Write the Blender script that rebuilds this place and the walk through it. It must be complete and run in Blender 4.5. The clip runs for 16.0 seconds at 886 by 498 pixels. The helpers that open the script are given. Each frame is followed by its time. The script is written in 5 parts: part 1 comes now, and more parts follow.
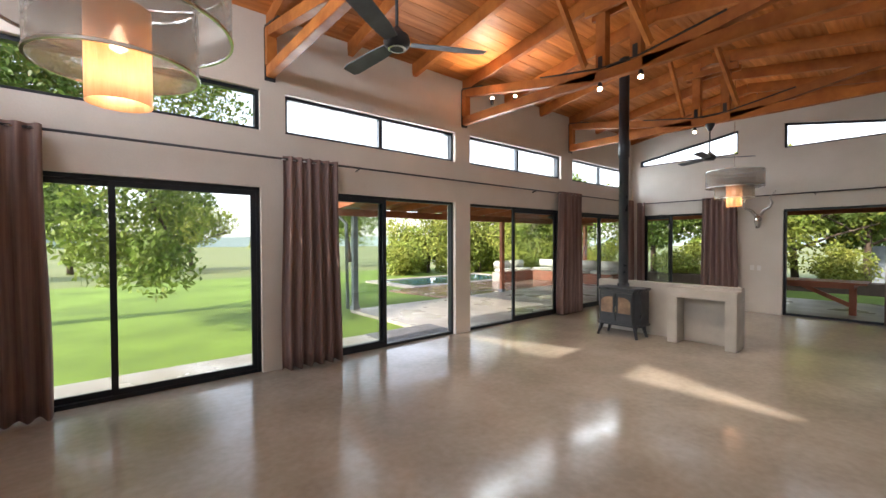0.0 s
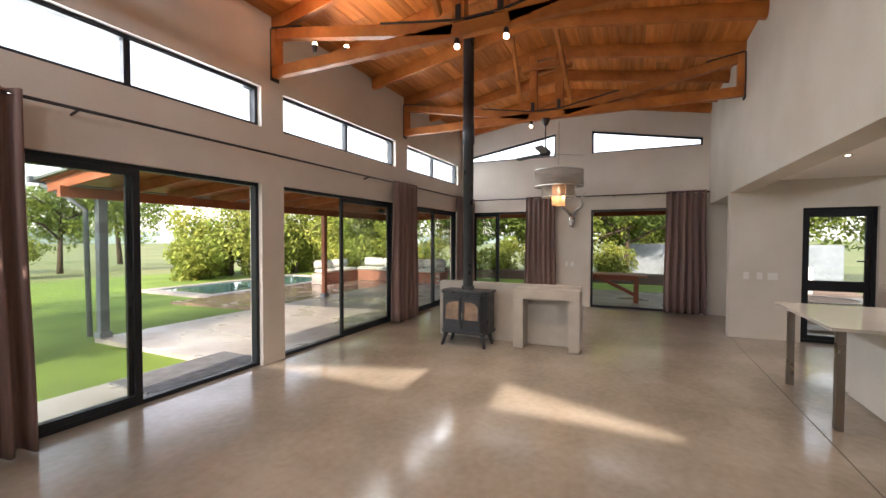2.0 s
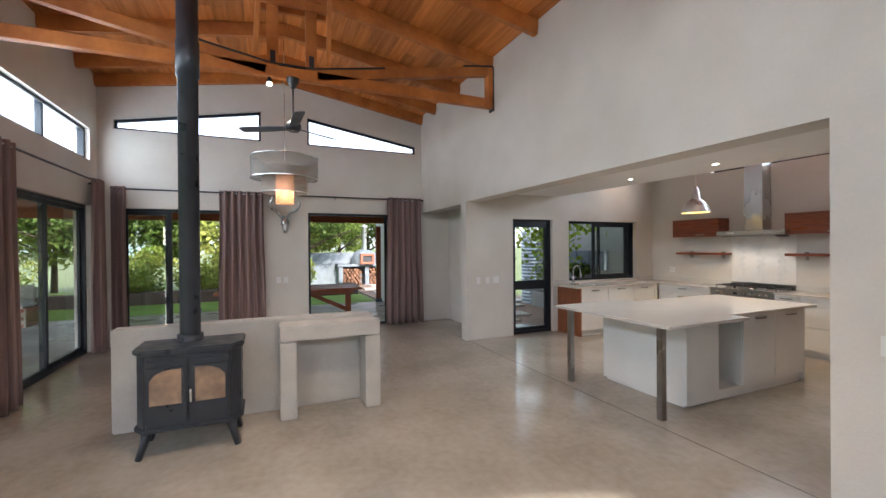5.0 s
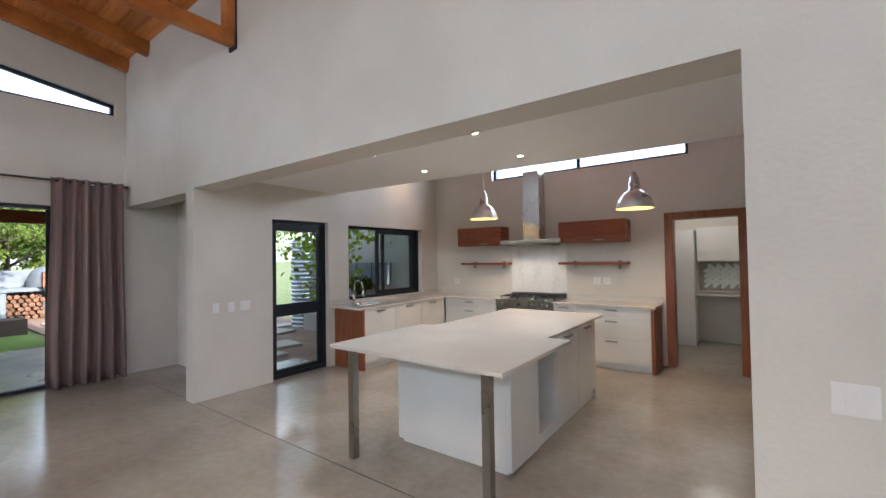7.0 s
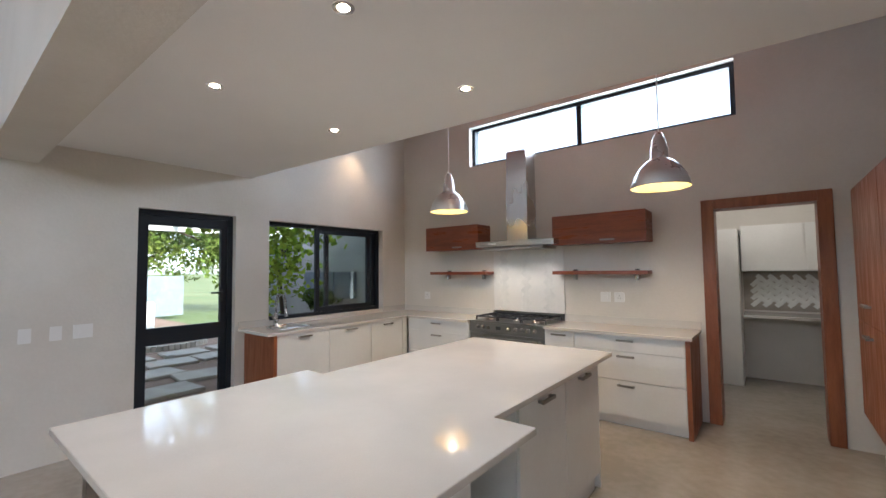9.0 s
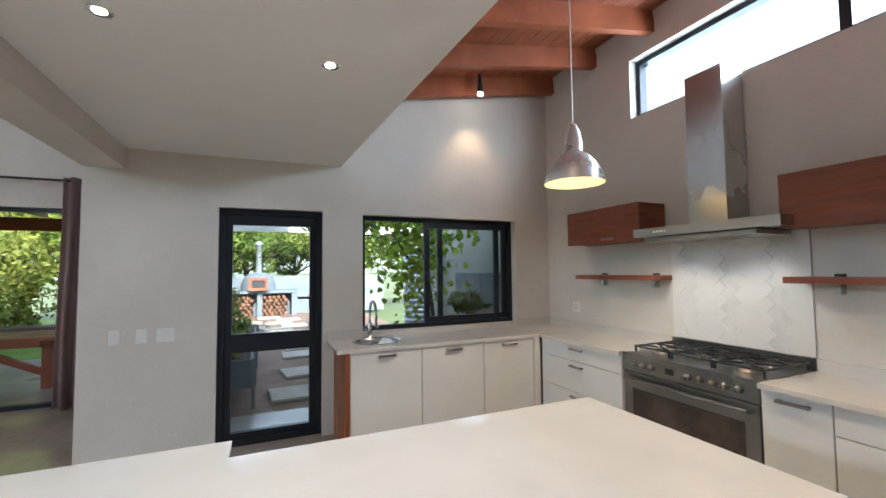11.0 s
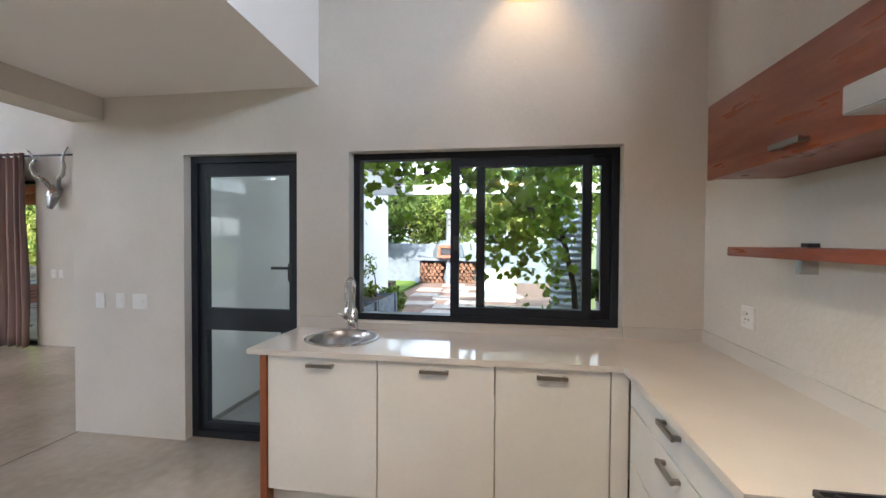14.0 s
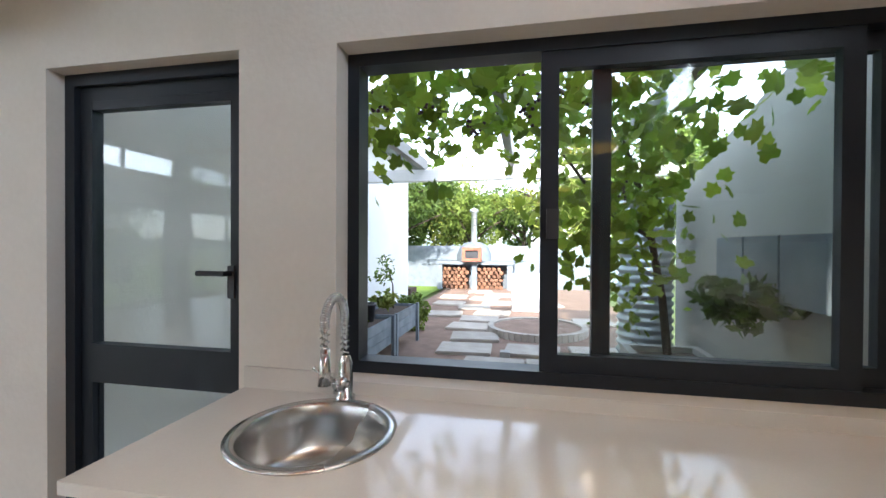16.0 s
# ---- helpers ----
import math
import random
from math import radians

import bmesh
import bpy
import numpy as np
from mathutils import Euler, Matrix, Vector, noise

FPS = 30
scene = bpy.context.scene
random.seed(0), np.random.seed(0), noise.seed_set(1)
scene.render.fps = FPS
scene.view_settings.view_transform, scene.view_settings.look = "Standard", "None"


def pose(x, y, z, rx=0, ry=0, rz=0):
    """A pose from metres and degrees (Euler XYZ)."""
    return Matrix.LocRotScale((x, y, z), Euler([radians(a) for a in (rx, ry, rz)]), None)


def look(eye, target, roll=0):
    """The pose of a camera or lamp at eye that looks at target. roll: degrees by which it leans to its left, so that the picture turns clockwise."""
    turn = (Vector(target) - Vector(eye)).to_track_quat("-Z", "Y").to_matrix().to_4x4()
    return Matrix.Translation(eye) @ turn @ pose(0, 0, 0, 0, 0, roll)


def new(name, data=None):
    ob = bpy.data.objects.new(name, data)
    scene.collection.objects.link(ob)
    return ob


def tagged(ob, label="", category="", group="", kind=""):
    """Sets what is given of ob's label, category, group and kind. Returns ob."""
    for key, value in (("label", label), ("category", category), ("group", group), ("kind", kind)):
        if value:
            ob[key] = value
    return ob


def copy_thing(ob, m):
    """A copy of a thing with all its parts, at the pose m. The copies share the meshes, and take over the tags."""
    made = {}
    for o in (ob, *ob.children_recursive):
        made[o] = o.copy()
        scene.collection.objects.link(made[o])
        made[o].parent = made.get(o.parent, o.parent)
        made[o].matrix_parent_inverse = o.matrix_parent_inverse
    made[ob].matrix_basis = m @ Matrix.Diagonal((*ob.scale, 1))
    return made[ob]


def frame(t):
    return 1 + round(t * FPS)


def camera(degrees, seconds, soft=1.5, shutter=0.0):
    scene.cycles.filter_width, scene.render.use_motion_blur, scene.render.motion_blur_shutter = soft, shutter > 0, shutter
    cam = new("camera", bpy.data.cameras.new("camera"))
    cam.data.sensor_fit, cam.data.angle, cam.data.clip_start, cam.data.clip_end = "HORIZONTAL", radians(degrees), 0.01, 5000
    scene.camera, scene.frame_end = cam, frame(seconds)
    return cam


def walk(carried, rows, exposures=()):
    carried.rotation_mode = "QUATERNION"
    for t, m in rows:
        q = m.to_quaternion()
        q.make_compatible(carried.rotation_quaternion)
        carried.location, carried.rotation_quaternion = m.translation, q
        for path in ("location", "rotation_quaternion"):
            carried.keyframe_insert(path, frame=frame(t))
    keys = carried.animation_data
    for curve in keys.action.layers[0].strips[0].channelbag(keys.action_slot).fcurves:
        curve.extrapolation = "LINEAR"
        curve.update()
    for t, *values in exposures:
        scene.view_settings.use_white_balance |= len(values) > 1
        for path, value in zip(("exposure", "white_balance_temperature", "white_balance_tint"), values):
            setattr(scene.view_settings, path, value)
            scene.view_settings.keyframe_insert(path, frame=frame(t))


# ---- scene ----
cam = camera(94.1, 16.0)
EXPOSURE = 2.2
PATH = [
    (0, (-0.786, -0.094, 1.653), (0.505, 1.433, 1.615), -0.2),
    (0.5, (-0.571, 0.113, 1.639), (0.873, 1.497, 1.599), -0.1),
    (1, (-0.256, 0.324, 1.639), (1.337, 1.534, 1.596), -0.0),
    (1.5, (-0.012, 0.641, 1.657), (1.695, 1.683, 1.606), 0.1),
    (2, (0.302, 1.013, 1.637), (2.113, 1.861, 1.586), 0.1),
    (2.5, (0.565, 1.43, 1.647), (2.459, 2.07, 1.595), 0.3),
    (3, (0.827, 1.856, 1.658), (2.792, 2.229, 1.608), 0.3),
    (5.5, (2.617, 2.855, 1.6), (4.295, 1.767, 1.609), -0.3),
    (6, (3.032, 2.623, 1.564), (4.515, 1.283, 1.594), -0.1),
    (6.5, (3.331, 2.176, 1.576), (4.66, 0.682, 1.613), -0.6),
    (7, (3.582, 1.663, 1.576), (4.768, 0.053, 1.621), -0.9),
    (7.5, (3.676, 1.177, 1.559), (4.799, -0.477, 1.617), -0.7),
    (8, (3.77, 0.699, 1.496), (4.872, -0.968, 1.578), -0.7),
    (10.5, (4.381, -1.289, 1.551), (6.08, -2.338, 1.659), -0.7),
    (11, (4.476, -1.735, 1.548), (6.308, -2.53, 1.651), -0.6),
    (11.5, (4.531, -2.164, 1.53), (6.444, -2.74, 1.616), -0.5),
    (12, (4.65, -2.615, 1.506), (6.618, -2.967, 1.564), -0.2),
    (12.5, (4.774, -3.044, 1.512), (6.768, -3.193, 1.532), -0.3),
    (13, (5.072, -3.375, 1.5), (7.072, -3.337, 1.496), 0.0),
    (13.5, (5.411, -3.621, 1.508), (7.402, -3.434, 1.48), 0.2),
    (14, (5.849, -3.72, 1.503), (7.826, -3.419, 1.465), 0.3),
    (14.5, (6.275, -3.71, 1.523), (8.241, -3.344, 1.465), 0.4),
    (15, (6.702, -3.602, 1.49), (8.663, -3.213, 1.442), 0.6),
    (15.5, (7.003, -3.458, 1.47), (8.961, -3.055, 1.415), 0.7),
    (16, (7.24, -3.29, 1.415), (9.2, -2.9, 1.397), 0.3),
]
walk(cam, [(t, look(eye, target, roll)) for t, eye, target, roll in PATH], [(0.0, EXPOSURE - 0.1, 6300, 14), (3.0, EXPOSURE - 0.1, 6700, 17), (5.5, EXPOSURE + 0.12, 5650, 12), (8.0, EXPOSURE + 0.15, 5600, 12), (11.0, EXPOSURE + 0.14, 5400, 8), (13.5, EXPOSURE + 0.28, 5550, 10), (16.0, EXPOSURE + 0.42, 5650, 10)])

# ---- world and sun ----
SUN_WAY = Vector((0.866, 0.055, -0.5)).normalized()
world = bpy.data.worlds.new("sky")
scene.world = world
world.use_nodes = True
wn = world.node_tree
sky = wn.nodes.new("ShaderNodeTexSky")
sky.sky_type = "NISHITA"
sky.sun_disc = False
sky.sun_elevation = radians(30)
sky.sun_rotation = math.atan2(-SUN_WAY.x, -SUN_WAY.y)
sky.dust_density = 1.5
sky.air_density = 1.0
sky.ozone_density = 0.4
wn.nodes["Background"].inputs[1].default_value = 0.15
haze = wn.nodes.new("ShaderNodeHueSaturation")
haze.inputs["Saturation"].default_value = 0.4
wn.links.new(sky.outputs[0], haze.inputs["Color"])
wn.links.new(haze.outputs[0], wn.nodes["Background"].inputs[0])
sun = bpy.data.lights.new("sun", "SUN")
sun.energy, sun.angle, sun.color = 2.3, radians(0.9), (1.0, 0.86, 0.68)
sun_ob = new("sun", sun)
sun_ob.matrix_world = look((-20, 0, 15), Vector((-20, 0, 15)) + SUN_WAY)



def window_light(x, y, z, wide, tall, way, power):
    """Sky light entering through a high window."""
    l = bpy.data.lights.new("window_light", "AREA")
    l.shape, l.size, l.size_y, l.energy, l.color = "RECTANGLE", wide, tall, power, (0.93, 0.97, 1.0)
    o = new("window_light", l)
    o.matrix_world = look((x, y, z), (x + way[0], y + way[1], z + way[2]))


for x0 in (2.61, 5.88, 9.11):
    window_light(x0, 5.52, 3.305, 2.75, 0.46, (0, -1, 0), 12)
for y0 in (1.09, 3.92):
    window_light(-2.42, y0, 3.84, 1.75, 0.33, (1, 0, 0), 22)
window_light(5.75, -5.12, 3.25, 3.0, 0.52, (0, 1, 0), 14)

# ---- materials ----


def mat(name, base, rough=0.6, metal=0.0, second=None, scale=6.0, fine=60.0, bump=0.15, stretch=(1, 1, 1), island=0.0, randomness=0.0, spec=0.5, emit=None, power=0.0, rough_var=0.12, coat=0.0, depth=0.02):
    """Two scales of colour variation, uneven gloss and fine relief in metres."""
    m = bpy.data.materials.new(name)
    m.use_nodes = True
    nt = m.node_tree
    b = nt.nodes["Principled BSDF"]
    b.inputs["Metallic"].default_value = metal
    b.inputs["Specular IOR Level"].default_value = spec
    b.inputs["Coat Weight"].default_value = coat
    b.inputs["Coat Roughness"].default_value = 0.08
    geo = nt.nodes.new("ShaderNodeTexCoord")
    mp = nt.nodes.new("ShaderNodeMapping")
    mp.inputs["Scale"].default_value = stretch
    nt.links.new(geo.outputs["Object"], mp.inputs[0])
    n1 = nt.nodes.new("ShaderNodeTexNoise")
    n1.inputs["Scale"].default_value, n1.inputs["Detail"].default_value = scale, 4
    n2 = nt.nodes.new("ShaderNodeTexNoise")
    n2.inputs["Scale"].default_value, n2.inputs["Detail"].default_value = fine, 3
    for n in (n1, n2):
        nt.links.new(mp.outputs[0], n.inputs["Vector"])
    second = second or tuple(c * 0.82 for c in base)
    mix = nt.nodes.new("ShaderNodeMix")
    mix.data_type = "RGBA"
    mix.inputs[6].default_value, mix.inputs[7].default_value = (*base, 1), (*second, 1)
    add = nt.nodes.new("ShaderNodeMath")
    add.operation = "MULTIPLY_ADD"
    add.inputs[1].default_value = 0.35
    nt.links.new(n2.outputs[0], add.inputs[0])
    ramp = nt.nodes.new("ShaderNodeMapRange")
    ramp.inputs[1].default_value, ramp.inputs[2].default_value = 0.45, 0.85
    nt.links.new(n1.outputs[0], add.inputs[2])
    nt.links.new(add.outputs[0], ramp.inputs[0])
    nt.links.new(ramp.outputs[0], mix.inputs[0])
    col = mix.outputs[2]
    if island or randomness:
        hsv = nt.nodes.new("ShaderNodeHueSaturation")
        src = nt.nodes.new("ShaderNodeNewGeometry") if island else nt.nodes.new("ShaderNodeObjectInfo")
        mr = nt.nodes.new("ShaderNodeMapRange")
        v = island or randomness
        mr.inputs[3].default_value, mr.inputs[4].default_value = 1 - v, 1 + v
        nt.links.new(src.outputs["Random Per Island" if island else "Random"], mr.inputs[0])
        nt.links.new(mr.outputs[0], hsv.inputs["Value"])
        nt.links.new(col, hsv.inputs["Color"])
        col = hsv.outputs[0]
    nt.links.new(col, b.inputs["Base Color"])
    rr = nt.nodes.new("ShaderNodeMapRange")
    rr.inputs[1].default_value, rr.inputs[2].default_value = 0.3, 0.7
    rr.inputs[3].default_value, rr.inputs[4].default_value = max(0.02, rough - rough_var), min(1, rough + rough_var)
    nt.links.new(n1.outputs[0], rr.inputs[0])
    nt.links.new(rr.outputs[0], b.inputs["Roughness"])
    if bump:
        bp = nt.nodes.new("ShaderNodeBump")
        bp.inputs["Strength"].default_value, bp.inputs["Distance"].default_value = bump, depth
        nt.links.new(n2.outputs[0], bp.inputs["Height"])
        nt.links.new(bp.outputs[0], b.inputs["Normal"])
    if emit:
        b.inputs["Emission Color"].default_value = (*emit, 1)
        b.inputs["Emission Strength"].default_value = power
    return m


def glass(name, tint=(0.95, 0.97, 0.96)):
    m = bpy.data.materials.new(name)
    m.use_nodes = True
    nt = m.node_tree
    nt.nodes.remove(nt.nodes["Principled BSDF"])
    tr, gl, lw, pw, fr, mx = (nt.nodes.new(k) for k in ("ShaderNodeBsdfTransparent", "ShaderNodeBsdfGlossy", "ShaderNodeLayerWeight", "ShaderNodeMath", "ShaderNodeMapRange", "ShaderNodeMixShader"))
    pw.operation = "POWER"
    pw.inputs[1].default_value = 4.0
    fr.inputs[3].default_value, fr.inputs[4].default_value = 0.025, 0.55
    tr.inputs[0].default_value = (*tint, 1)
    gl.inputs["Roughness"].default_value = 0.01
    nt.links.new(lw.outputs["Facing"], pw.inputs[0])
    nt.links.new(pw.outputs[0], fr.inputs[0])
    nt.links.new(fr.outputs[0], mx.inputs[0])
    nt.links.new(tr.outputs[0], mx.inputs[1])
    nt.links.new(gl.outputs[0], mx.inputs[2])
    nt.links.new(mx.outputs[0], nt.nodes["Material Output"].inputs[0])
    return m


def leafy(name, a, b):
    m = mat(name, a, 0.55, 0, b, 1.2, 9, 0, island=0.45, spec=0.3)
    nt = m.node_tree
    tl, mx = nt.nodes.new("ShaderNodeBsdfTranslucent"), nt.nodes.new("ShaderNodeMixShader")
    pr = nt.nodes["Principled BSDF"]
    nt.links.new(pr.inputs["Base Color"].links[0].from_socket, tl.inputs[0])
    mx.inputs[0].default_value = 0.4
    nt.links.new(pr.outputs[0], mx.inputs[1])
    nt.links.new(tl.outputs[0], mx.inputs[2])
    nt.links.new(mx.outputs[0], nt.nodes["Material Output"].inputs[0])
    return m


PLASTER = mat("plaster", (0.68, 0.645, 0.59), 0.8, 0, (0.62, 0.585, 0.53), 1.6, 45, 0.10)
PLASTER_CEIL = mat("ceiling_paint", (0.84, 0.83, 0.81), 0.85, 0, (0.81, 0.80, 0.78), 1.5, 60, 0.05)
SCREED = mat("polished_screed", (0.43, 0.385, 0.33), 0.16, 0, (0.285, 0.25, 0.205), 1.1, 14, 0.03, spec=0.6, rough_var=0.10)
HEARTH = mat("screed_hearth", (0.44, 0.42, 0.38), 0.55, 0, (0.37, 0.35, 0.32), 3.5, 60, 0.12)
PINE = mat("pine_board", (0.62, 0.235, 0.055), 0.5, 0, (0.43, 0.14, 0.03), 2.0, 12, 0.1, (0.5, 8, 8), island=0.28)
BEAM = mat("pine_beam", (0.54, 0.20, 0.045), 0.5, 0, (0.36, 0.115, 0.026), 3.0, 14, 0.12, (1, 1, 1), randomness=0.12)
REDBEAM = mat("stained_beam", (0.36, 0.11, 0.045), 0.5, 0, (0.26, 0.075, 0.03), 3.0, 14, 0.1, randomness=0.12)
STEEL_BLACK = mat("black_steel", (0.018, 0.02, 0.024), 0.42, 0.0, (0.03, 0.03, 0.034), 5, 90, 0.05)
ALU = mat("charcoal_aluminium", (0.012, 0.016, 0.023), 0.4, 0.0, (0.017, 0.021, 0.028), 4, 120, 0.03, spec=0.3)
GLASS = glass("window_glass")
CURTAIN = mat("curtain_weave", (0.30, 0.21, 0.185), 0.9, 0, (0.15, 0.10, 0.095), 14, 160, 0.3, (1, 1, 0.02), depth=0.004)
IRON = mat("stove_iron", (0.02, 0.024, 0.032), 0.38, 0.2, (0.03, 0.034, 0.042), 6, 150, 0.12, depth=0.004)
SOOTGLASS = mat("stove_glass", (0.10, 0.075, 0.055), 0.12, 0, (0.05, 0.04, 0.035), 5, 20, 0)
SPUN = mat("spun_aluminium", (0.62, 0.62, 0.61), 0.34, 0.6, (0.54, 0.54, 0.53), 6, 80, 0.02)
CHROME = mat("chrome", (0.72, 0.72, 0.72), 0.16, 1.0, (0.6, 0.6, 0.6), 6, 80, 0.02)
STAINLESS = mat("brushed_steel", (0.56, 0.555, 0.54), 0.27, 1.0, (0.53, 0.525, 0.51), 0.8, 6, 0.0, (1, 1, 1), rough_var=0.02)
DARKSTEEL = mat("dark_stainless", (0.30, 0.295, 0.28), 0.3, 1.0, (0.26, 0.255, 0.24), 0.8, 6, 0.0, rough_var=0.03)
LEGSTEEL = mat("leg_steel", (0.36, 0.34, 0.31), 0.35, 1.0, (0.30, 0.28, 0.26), 3, 40, 0.03)
WHITE = mat("white_cabinet", (0.76, 0.755, 0.73), 0.4, 0, (0.70, 0.695, 0.67), 2, 40, 0.03)
QUARTZ = mat("quartz_top", (0.66, 0.63, 0.585), 0.09, 0, (0.60, 0.57, 0.53), 3, 160, 0.0, spec=0.5, rough_var=0.05)
CHERRY = mat("cherry_veneer", (0.27, 0.075, 0.03), 0.36, 0, (0.17, 0.042, 0.018), 2.5, 20, 0.05, (1, 1, 9))
CHERRY_SIDE = mat("cherry_panel", (0.30, 0.10, 0.038), 0.4, 0, (0.20, 0.06, 0.022), 2.5, 20, 0.05, (9, 9, 1))
PLATE = mat("switch_plate", (0.8, 0.79, 0.77), 0.35, 0, (0.77, 0.76, 0.74), 5, 60, 0)
JOINT = mat("joint_sealant", (0.13, 0.11, 0.09), 0.7, 0, (0.09, 0.075, 0.06), 5, 60, 0.05)
GROUT = mat("tile_grout", (0.77, 0.755, 0.725), 0.8, 0, None, 6, 60, 0.1)
# tan paints the amber-lit firebox that shows through the door glass
FIREGLASS = mat("fire_door_glass", (0.34, 0.23, 0.15), 0.1, 0, (0.16, 0.11, 0.08), 4, 18, 0)
SPLASH = mat("white_backglass", (0.78, 0.76, 0.73), 0.08, 0, (0.75, 0.73, 0.70), 2, 30, 0, rough_var=0.03)
MESHSHADE = mat("woven_wire_shade", (0.42, 0.39, 0.34), 0.5, 0.3, (0.36, 0.33, 0.29), 30, 200, 0.2)
CANDLE = mat("glowing_shade", (0.7, 0.46, 0.28), 0.6, 0, (0.55, 0.34, 0.18), 20, 120, 0.3, (1, 1, 0.1), emit=(1.0, 0.45, 0.16), power=0.04)
BULB = mat("lit_bulb", (1, 0.9, 0.7), 0.3, 0, None, 5, 50, 0, emit=(1.0, 0.78, 0.5), power=9)
PENIN = mat("pendant_lining", (0.82, 0.62, 0.22), 0.5, 0, (0.76, 0.56, 0.18), 5, 40, 0, emit=(1.0, 0.68, 0.22), power=0.22)
GRASS = mat("lawn", (0.16, 0.26, 0.02), 0.9, 0, (0.09, 0.15, 0.018), 0.5, 40, 0.5)
DRY = mat("veld", (0.17, 0.18, 0.06), 0.95, 0, (0.10, 0.14, 0.04), 0.06, 2, 0.3)
CONC = mat("patio_concrete", (0.37, 0.345, 0.31), 0.35, 0, (0.25, 0.23, 0.205), 0.9, 25, 0.06, rough_var=0.2)
WETDECK = mat("wet_stone", (0.15, 0.10, 0.08), 0.2, 0, (0.24, 0.18, 0.14), 1.6, 20, 0.1)
POOLW = mat("pool_water", (0.05, 0.12, 0.12), 0.05, 0, (0.08, 0.17, 0.16), 1.0, 5, 0.1)
COPING = mat("pool_coping", (0.36, 0.33, 0.29), 0.6, 0, None, 3, 40, 0.1)
BRICK = mat("red_brick", (0.28, 0.105, 0.06), 0.85, 0, (0.20, 0.075, 0.045), 8, 60, 0.3, randomness=0.25)
MORTAR = mat("mortar", (0.36, 0.32, 0.28), 0.9, 0, None, 8, 60, 0.3)
CUSHION = mat("canvas_cushion", (0.55, 0.56, 0.50), 0.9, 0, (0.48, 0.49, 0.44), 5, 200, 0.2, depth=0.004)
GRAVEL = mat("gravel", (0.27, 0.18, 0.13), 0.95, 0, (0.20, 0.135, 0.10), 4, 45, 0.9)
STONE = mat("stone_paver", (0.45, 0.41, 0.35), 0.8, 0, (0.36, 0.32, 0.27), 4, 40, 0.2, randomness=0.12)
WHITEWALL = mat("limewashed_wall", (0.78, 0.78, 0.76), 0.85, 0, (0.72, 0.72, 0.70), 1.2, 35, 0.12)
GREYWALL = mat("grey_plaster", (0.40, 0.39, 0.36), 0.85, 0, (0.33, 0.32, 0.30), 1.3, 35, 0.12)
# paint on fittings and planters; on oven and far wall the dark stands for shade
BLUEGREY = mat("blue_grey_paint_and_shade", (0.17, 0.20, 0.23), 0.6, 0, (0.13, 0.155, 0.18), 5, 50, 0.1, randomness=0.1)
CORRUG = mat("galvanised", (0.50, 0.55, 0.58), 0.38, 0.7, (0.40, 0.44, 0.47), 3, 40, 0.05)
BARK = mat("bark", (0.09, 0.065, 0.045), 0.95, 0, (0.05, 0.036, 0.027), 8, 40, 0.8, (1, 1, 0.3))
LEAF_DARK = leafy("leaf_dark", (0.065, 0.115, 0.022), (0.11, 0.16, 0.032))
LEAF_MID = leafy("leaf_mid", (0.11, 0.185, 0.033), (0.20, 0.25, 0.05))
LEAF_LIGHT = leafy("leaf_light", (0.17, 0.25, 0.045), (0.32, 0.33, 0.07))
LEAF_VINE = leafy("leaf_vine", (0.16, 0.29, 0.025), (0.30, 0.36, 0.04))
GRAPE = mat("dark_grapes", (0.06, 0.02, 0.03), 0.4, 0, None, 5, 30, 0)
LOG = mat("firewood", (0.22, 0.11, 0.06), 0.9, 0, (0.12, 0.06, 0.035), 9, 60, 0.4, randomness=0.3)
# distance haze is put into the hills' blue-grey colour
HAZED_HILL = mat("hazed_hill", (0.26, 0.33, 0.36), 1, 0, (0.24, 0.30, 0.29), 0.01, 0.2, 0)
ROOFTIN = mat("roof_sheet", (0.16, 0.20, 0.19), 0.5, 0.3, None, 3, 40, 0.05)
TILEW = mat("white_tile", (0.74, 0.74, 0.72), 0.2, 0, None, 5, 30, 0, randomness=0.06)
BONE = mat("silver_cast", (0.55, 0.54, 0.52), 0.3, 0.85, (0.4, 0.39, 0.37), 9, 60, 0.2)
RUBBERMAT = mat("grey_slat", (0.20, 0.21, 0.23), 0.7, 0, (0.15, 0.16, 0.18), 6, 60, 0.2)
SOIL = mat("soil", (0.08, 0.055, 0.04), 1, 0, None, 8, 40, 0.8)

for m, a in ((MESHSHADE, 0.42), (CANDLE, 0.75)):
    m.node_tree.nodes["Principled BSDF"].inputs["Alpha"].default_value = a

# ---- building helpers ----


def obj(name, bm, material, parent=None, smooth=False, bevel=0.0):
    if bevel:
        bmesh.ops.bevel(bm, geom=bm.edges[:], offset=bevel, segments=2, affect="EDGES", clamp_overlap=True)
    me = bpy.data.meshes.new(name)
    bm.normal_update()
    bm.to_mesh(me)
    bm.free()
    me.materials.append(material)
    if smooth:
        for p in me.polygons:
            p.use_smooth = True
    ob = new(name, me)
    ob.parent = parent
    return ob


def part(name, bm, material, parent, label="", smooth=False, bevel=0.0):
    return tagged(obj(name, bm, material, parent, smooth, bevel), label)


def thing(name, at, label, category, group=""):
    ob = new(name)
    ob.matrix_world = pose(*at)
    return tagged(ob, label, category, group)


def struct(name, bm, material, label, category="", smooth=False, parent=None, bevel=0.0):
    return tagged(obj(name, bm, material, parent, smooth, bevel), label, category or name.split("_")[0], "", "structure")


